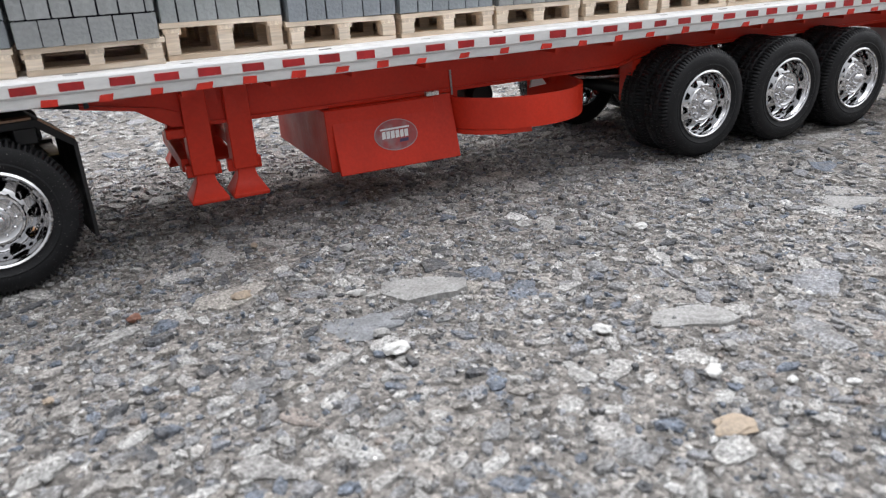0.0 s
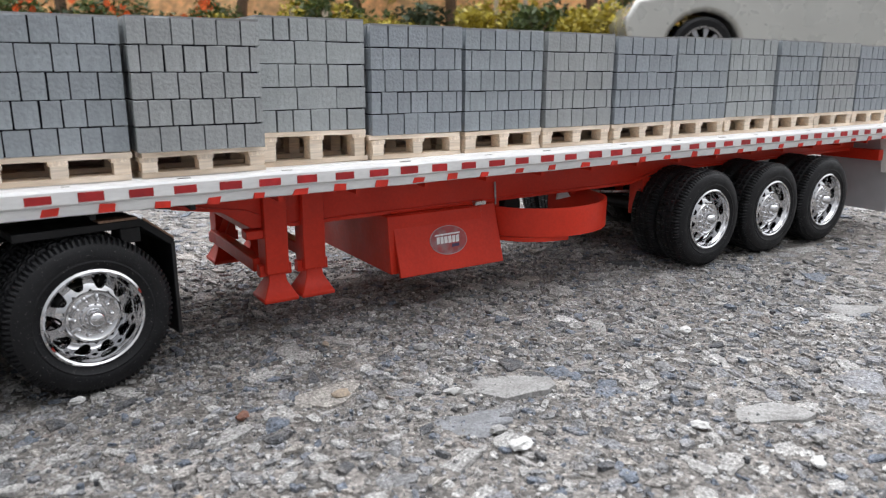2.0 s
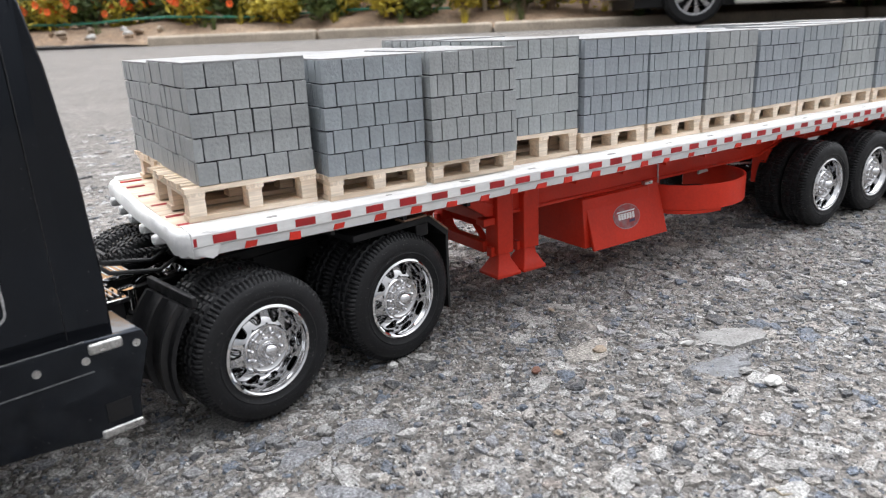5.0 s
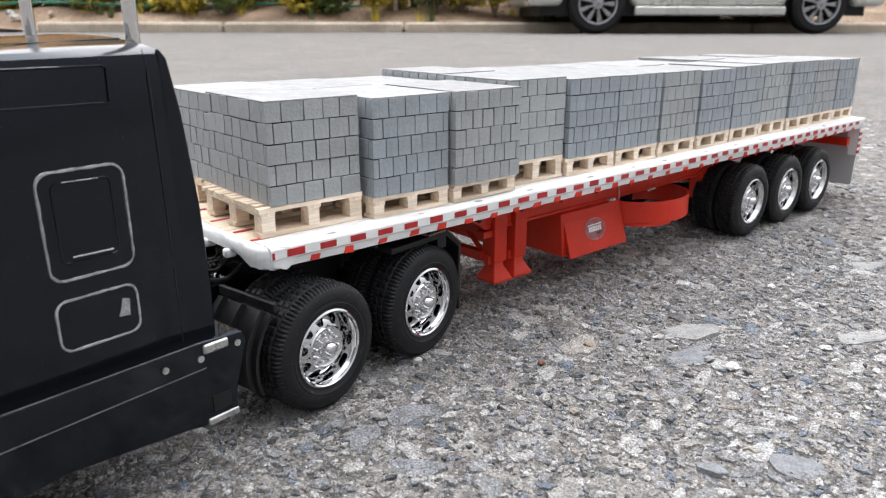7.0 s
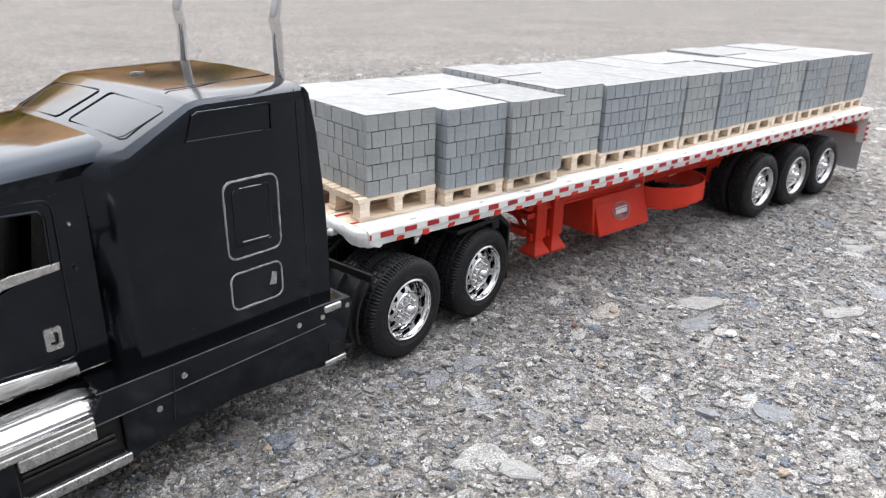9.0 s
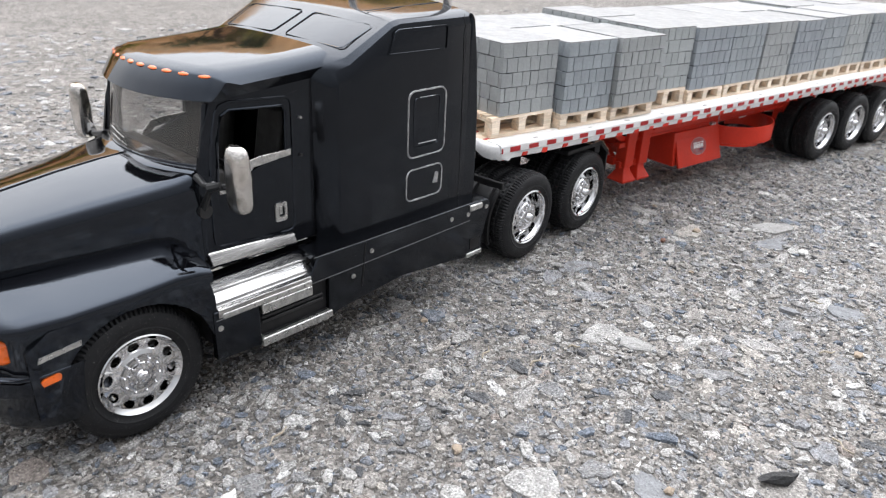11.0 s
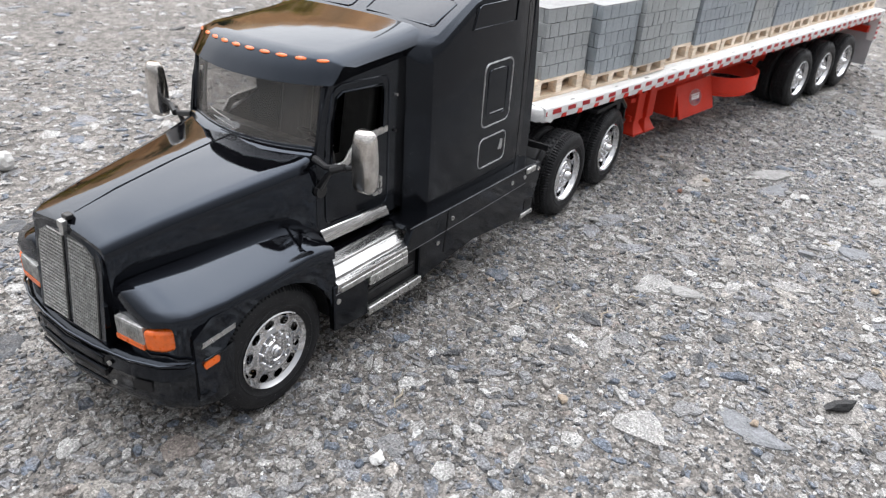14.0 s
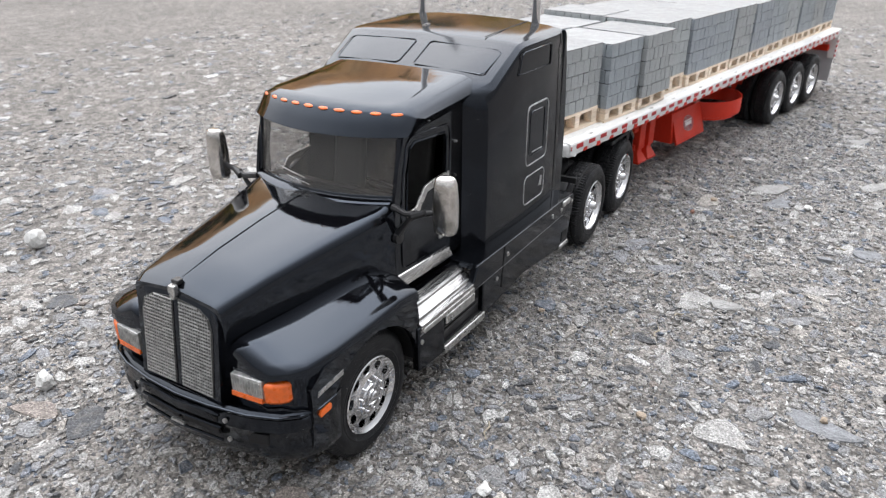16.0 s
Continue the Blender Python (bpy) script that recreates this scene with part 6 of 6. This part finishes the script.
for i in range(41):
    x = -14 + 0.7 * i
    rows.append([bm.verts.new((x, y + 0.5 * noise.noise(Vector((x * 0.5, h, 2.0))), h)) for y, h in ((3.9, 0.4), (4.5, 1.9), (5.3, 3.6), (6.2, 5.3), (7.6, 6.7), (14, 7.2))])
for a, b in zip(rows, rows[1:]):
    for i in range(5):
        bm.faces.new((a[i], a[i + 1], b[i + 1], b[i]))
o = part("earth_bank", bm, BANK, unit=1, smooth=60)
o.matrix_world = verge
tagged(o, "bare brown earth bank behind the garden", kind="structure")
hose_pts = [(-9 + 0.5 * i, 0.85 + 0.12 * math.sin(i * 0.7) + 0.05 * math.sin(i * 1.9), 0.31 + 0.02 * math.sin(i * 1.3)) for i in range(24)]
o = part("garden_hose", tubed(hose_pts, 0.014, 8), HOSE, unit=1)
o.matrix_world = verge
tagged(o, "green garden hose lying along the soil", "hose")


def leaves(bm, centre, radius, count, size, rnd, flat=1.0):
    """Small folded leaves in a loose cloud."""
    for _ in range(count):
        d = Vector((rnd.gauss(0, 1), rnd.gauss(0, 1), rnd.gauss(0, 1) * flat))
        d = d.normalized() * radius * rnd.random() ** 0.45
        c = Vector(centre) + d
        u = Vector((rnd.gauss(0, 1), rnd.gauss(0, 1), rnd.gauss(0, 0.6))).normalized()
        w = u.cross(Vector((rnd.gauss(0, 1), rnd.gauss(0, 1), rnd.gauss(0, 1)))).normalized()
        s = size * rnd.uniform(0.6, 1.4)
        v = [bm.verts.new(p) for p in (c - u * s, c + w * s * 0.4, c + u * s, c - w * s * 0.4)]
        bm.faces.new(v)


def shrub(x, y, h, w, material, seed, label, flowers=0, petal=None):
    r = random.Random(seed)
    s = thing("flowering_shrub" if flowers else "shrub", verge @ pose(x, y, 0.25), label, "shrub")
    bm = bmesh.new()
    tips = []
    for k in range(9):
        a, q = r.uniform(0, 6.28), r.uniform(0.2, 1.0)
        tip = (math.cos(a) * w * q, math.sin(a) * w * q, h * r.uniform(0.55, 1.0))
        tube(bm, [(0, 0, -0.1), (tip[0] * 0.4, tip[1] * 0.4, tip[2] * 0.5), tip], [0.02, 0.012, 0.005], 5)
        tips.append(tip)
    part("branching_stem", bm, BARK, s, unit=1)
    bm = bmesh.new()
    for t in tips:
        leaves(bm, t, 0.34 * w + 0.05, 60, 0.045, r)
        leaves(bm, (t[0] * 0.6, t[1] * 0.6, t[2] * 0.55), 0.4 * w + 0.05, 45, 0.045, r)
    part("leaves", bm, material, s, unit=1, smooth=0)
    if flowers:
        bm = bmesh.new()
        for k in range(flowers):
            t = r.choice(tips)
            c = Vector((t[0] + r.uniform(-0.12, 0.12), t[1] - r.uniform(0.0, 0.2), t[2] + r.uniform(-0.12, 0.1)))
            for j in range(7):
                a = j * 0.9
                u, w2 = Vector((math.cos(a), -0.25, math.sin(a))), Vector((-math.sin(a), 0, math.cos(a)))
                v = [bm.verts.new(c + p) for p in (u * 0.005, u * 0.035 + w2 * 0.018, u * 0.05, u * 0.035 - w2 * 0.018)]
                bm.faces.new(v)
        part("blossoms", bm, petal or PETAL, s, "orange blossoms" if petal is None else "pale blossoms", unit=1, smooth=0)
    return s


def tree(x, y, h, seed, material, label, crown=1.0):
    r = random.Random(seed)
    t = thing("tree", verge @ pose(x, y, 0.3), label, "tree")
    bm = bmesh.new()
    top = Vector((r.uniform(-0.3, 0.3), r.uniform(-0.3, 0.3), h * 0.62))
    tube(bm, [(0, 0, -0.2), top * 0.4 + Vector((0.06, 0, 0)), top], [0.11, 0.085, 0.05], 9)
    ends = []
    for k in range(9):
        a, q = k * 2.4 + r.uniform(-0.3, 0.3), r.uniform(0.6, 1.0)
        s0 = top * r.uniform(0.5, 1.0)
        e = s0 + Vector((math.cos(a) * crown * q, math.sin(a) * crown * q, h * 0.36 * r.uniform(0.5, 1.0)))
        tube(bm, [s0, (s0 + e) / 2 + Vector((0, 0, 0.08)), e], [0.045, 0.03, 0.012], 6)
        ends.append(e)
    part("trunk", bm, BARK, t, unit=1)
    bm = bmesh.new()
    for e in ends:
        for k in range(4):
            c = e + Vector((r.gauss(0, 0.3), r.gauss(0, 0.3), r.gauss(0, 0.3))) * crown
            leaves(bm, c, 0.36 * crown, 85, 0.07, r)
    part("crown", bm, material, t, unit=1, smooth=0)
    return t


for k in range(34):
    r = random.Random(900 + k)
    x = -8.0 + 0.42 * k + r.uniform(-0.15, 0.15)
    if x < -0.3:
        shrub(x, r.uniform(0.8, 1.2), r.uniform(0.2, 0.42), r.uniform(0.2, 0.34), (LEAF, LEAF2)[k % 2], 930 + k, "low bedding plant with orange flowers in the verge", 9)
    else:
        shrub(x, r.uniform(0.6, 1.1), r.uniform(0.2, 0.5), r.uniform(0.22, 0.36), (LEAF, LEAF2, LEAF2)[k % 3], 930 + k, "low yellow-green bedding plant in the verge")
for k in range(30):
    r = random.Random(100 + k)
    x = -8.5 + 0.46 * k + r.uniform(-0.15, 0.15)
    y = r.uniform(1.0, 2.2)
    if x < -0.6:
        shrub(x, y, r.uniform(0.4, 0.75), r.uniform(0.3, 0.5), LEAF if k % 3 else LEAF3, 200 + k, "low green shrub with orange flowers in the verge", 16)
    elif k % 4 == 0:
        shrub(x, y, r.uniform(0.5, 0.9), r.uniform(0.3, 0.5), LEAF, 200 + k, "green shrub with pale flowers in the verge", 8, PETALW)
    else:
        shrub(x, y, r.uniform(0.35, 0.8), r.uniform(0.3, 0.5), (LEAF, LEAF2, LEAF3)[k % 3], 200 + k, "bushy green shrub in the verge")
for k, (x, y, h) in enumerate(((-6.5, 3.4, 4.6), (-3.8, 2.6, 3.4), (-1.4, 3.6, 4.8), (0.9, 2.4, 3.2), (2.2, 3.2, 4.2), (4.3, 3.0, 4.6), (6.6, 3.4, 4.4), (-9.0, 3.0, 4.4))):
    tree(x, y, h * 0.78, 300 + k, (LEAF2, LEAF2, LEAF)[k % 3], "small garden tree with yellow-green leaves" if k % 3 < 2 else "small garden tree with green leaves", 0.9)
for k, (x, h) in enumerate(((0.35, 0.55), (2.9, 0.8), (3.25, 0.7))):
    o = part("garden_stake", tubed([(0, 0, -0.1), (0.01, 0, h)], 0.03, 8), CONC, unit=1)
    o.matrix_world = verge @ pose(x, 0.9, 0.25)
    tagged(o, "short pale stake standing in the verge", "stake")
# rubble on the broken stretch of kerb
for k in range(40):
    r = random.Random(500 + k)
    o = pebble("rubble", 0, 0, r.uniform(25, 75), r.uniform(20, 50), r.uniform(15, 40), 0, (WHITE_ROCK, SOIL, CONC, TAN_ROCK)[k % 4], "lump of rubble along the broken kerb", 600 + k, "rubble")
    x, y = r.uniform(-7.5, 0.2), r.uniform(-0.02, 0.75)
    o.matrix_world = verge @ pose(x, y, 0.02 if y < 0.1 else 0.07 + 0.16 * min(y, 1.0), 0, 0, r.uniform(0, 180))
for k in range(26):
    r = random.Random(700 + k)
    bm = bmesh.new()
    for j in range(26):
        a, q = r.uniform(0, 6.28), r.uniform(0.02, 0.1)
        b0 = Vector((math.cos(a) * q * 0.4, math.sin(a) * q * 0.4, -0.03))
        tip = Vector((math.cos(a) * q, math.sin(a) * q, r.uniform(0.08, 0.2)))
        w = Vector((-math.sin(a), math.cos(a), 0)) * 0.006
        v = [bm.verts.new(p) for p in (b0 - w, b0 + w, tip)]
        bm.faces.new(v)
    o = part("grass_tuft", bm, LEAF if k % 2 else LEAF2, unit=1, smooth=0)
    y = r.uniform(0.18, 0.8)
    o.matrix_world = verge @ pose(r.uniform(-7, 8), y, 0.08 + 0.17 * y)
    tagged(o, "tuft of grass on the verge", "grass")

# ---- parked cars ----
CARGLASS = glass("car_glass", (0.3, 0.33, 0.33), 0.02)


def car(m, colour, label, rim_mat):
    c = thing("parked_car", m @ Matrix.Scale(0.9, 4), label, "car")
    paint = mat("car_paint", colour, 0.28, 0.35, vary=0.05, scale=2, coat=1.0)
    half = 0.86
    line = [(-2.05, 0.30), (-2.12, 0.62), (-2.0, 0.84), (-1.15, 0.98), (-0.55, 1.42), (0.95, 1.44), (1.65, 1.02), (2.1, 0.92), (2.14, 0.5), (2.05, 0.30)]
    wheels = (-1.28, 1.3)
    low = []
    for wx in reversed(wheels):
        low += [(wx + 0.4 * math.cos(radians(a)), 0.30 + 0.4 * math.sin(radians(a))) for a in range(0, 181, 15)]
    bm = bmesh.new()
    poly = line + [(x, max(z, 0.24)) for x, z in low]
    rings = [[(x, y, z if z < 0.9 else z - abs(y) * 0.02) for x, z in poly] for y in (-half, half)]
    loft(bm, [rings[0], [(x, -half * 0.6, z) for x, z in poly], [(x, half * 0.6, z) for x, z in poly], rings[1]])
    body = part("body", bm, paint, c, unit=1, smooth=35, bevel=0.05)
    for s in (-1, 1):
        part("side_glass", prismed([(-0.98, 1.0), (-0.5, 1.36), (0.9, 1.38), (1.4, 1.04)], "y", s * half, s * (half + 0.012)), CARGLASS, body, unit=1, smooth=0)
        part("sill", boxed(-0.86, 0.88, s * half - 0.05, s * half + 0.03, 0.2, 0.3), paint, body, unit=1, bevel=0.02)
    part("underbody", boxed(-1.9, 1.9, -half + 0.12, half - 0.12, 0.2, 0.4), DARK, c, unit=1, smooth=0)
    for wx in wheels:
        for s in (-1, 1):
            bm = bmesh.new()
            lathe(bm, [(0.2, -0.09), (0.22, -0.1), (0.29, -0.1), (0.32, -0.07), (0.325, 0.0), (0.32, 0.07), (0.29, 0.1), (0.2, 0.1)], 40)
            w = part("wheel", bm, RUBBER, c, "black tyre", unit=1)
            w.matrix_basis = pose(wx, s * (half - 0.09), 0.325, 0, 0, 0 if s < 0 else 180)
            bm = bmesh.new()
            lathe(bm, [(0.225, -0.07), (0.222, -0.105), (0.205, -0.1), (0.2, 0.05), (0.225, 0.05)], 40)
            for k in range(9):
                a = k * 2 * math.pi / 9
                sector_ring(bm, 0.03, -0.095, 0.205, -0.075, a - 0.14, a + 0.14, 0.03)
            lathe(bm, [(0.06, -0.06), (0.06, -0.105), (0.01, -0.11)], 20)
            part("rim", bm, rim_mat, w, "many-spoked alloy rim", unit=1)
    return c


ALLOY = mat("alloy_rim", (0.4, 0.4, 0.41), 0.3, 0.9, vary=0.1, scale=10)
wheel_at = Vector((5.98, 4.57, 0))
mid = wheel_at + KD * 1.28 + KN * 0.8
car(pose(mid.x, mid.y, 0, 0, 0, KTURN), (0.57, 0.57, 0.535), "silver car parked at the kerb", ALLOY)
mid2 = wheel_at + KD * 2.9 + KN * 3.4
car(pose(mid2.x, mid2.y, 0, 0, 0, KTURN + 8), (0.03, 0.035, 0.05), "dark car parked behind a silver car", ALLOY)
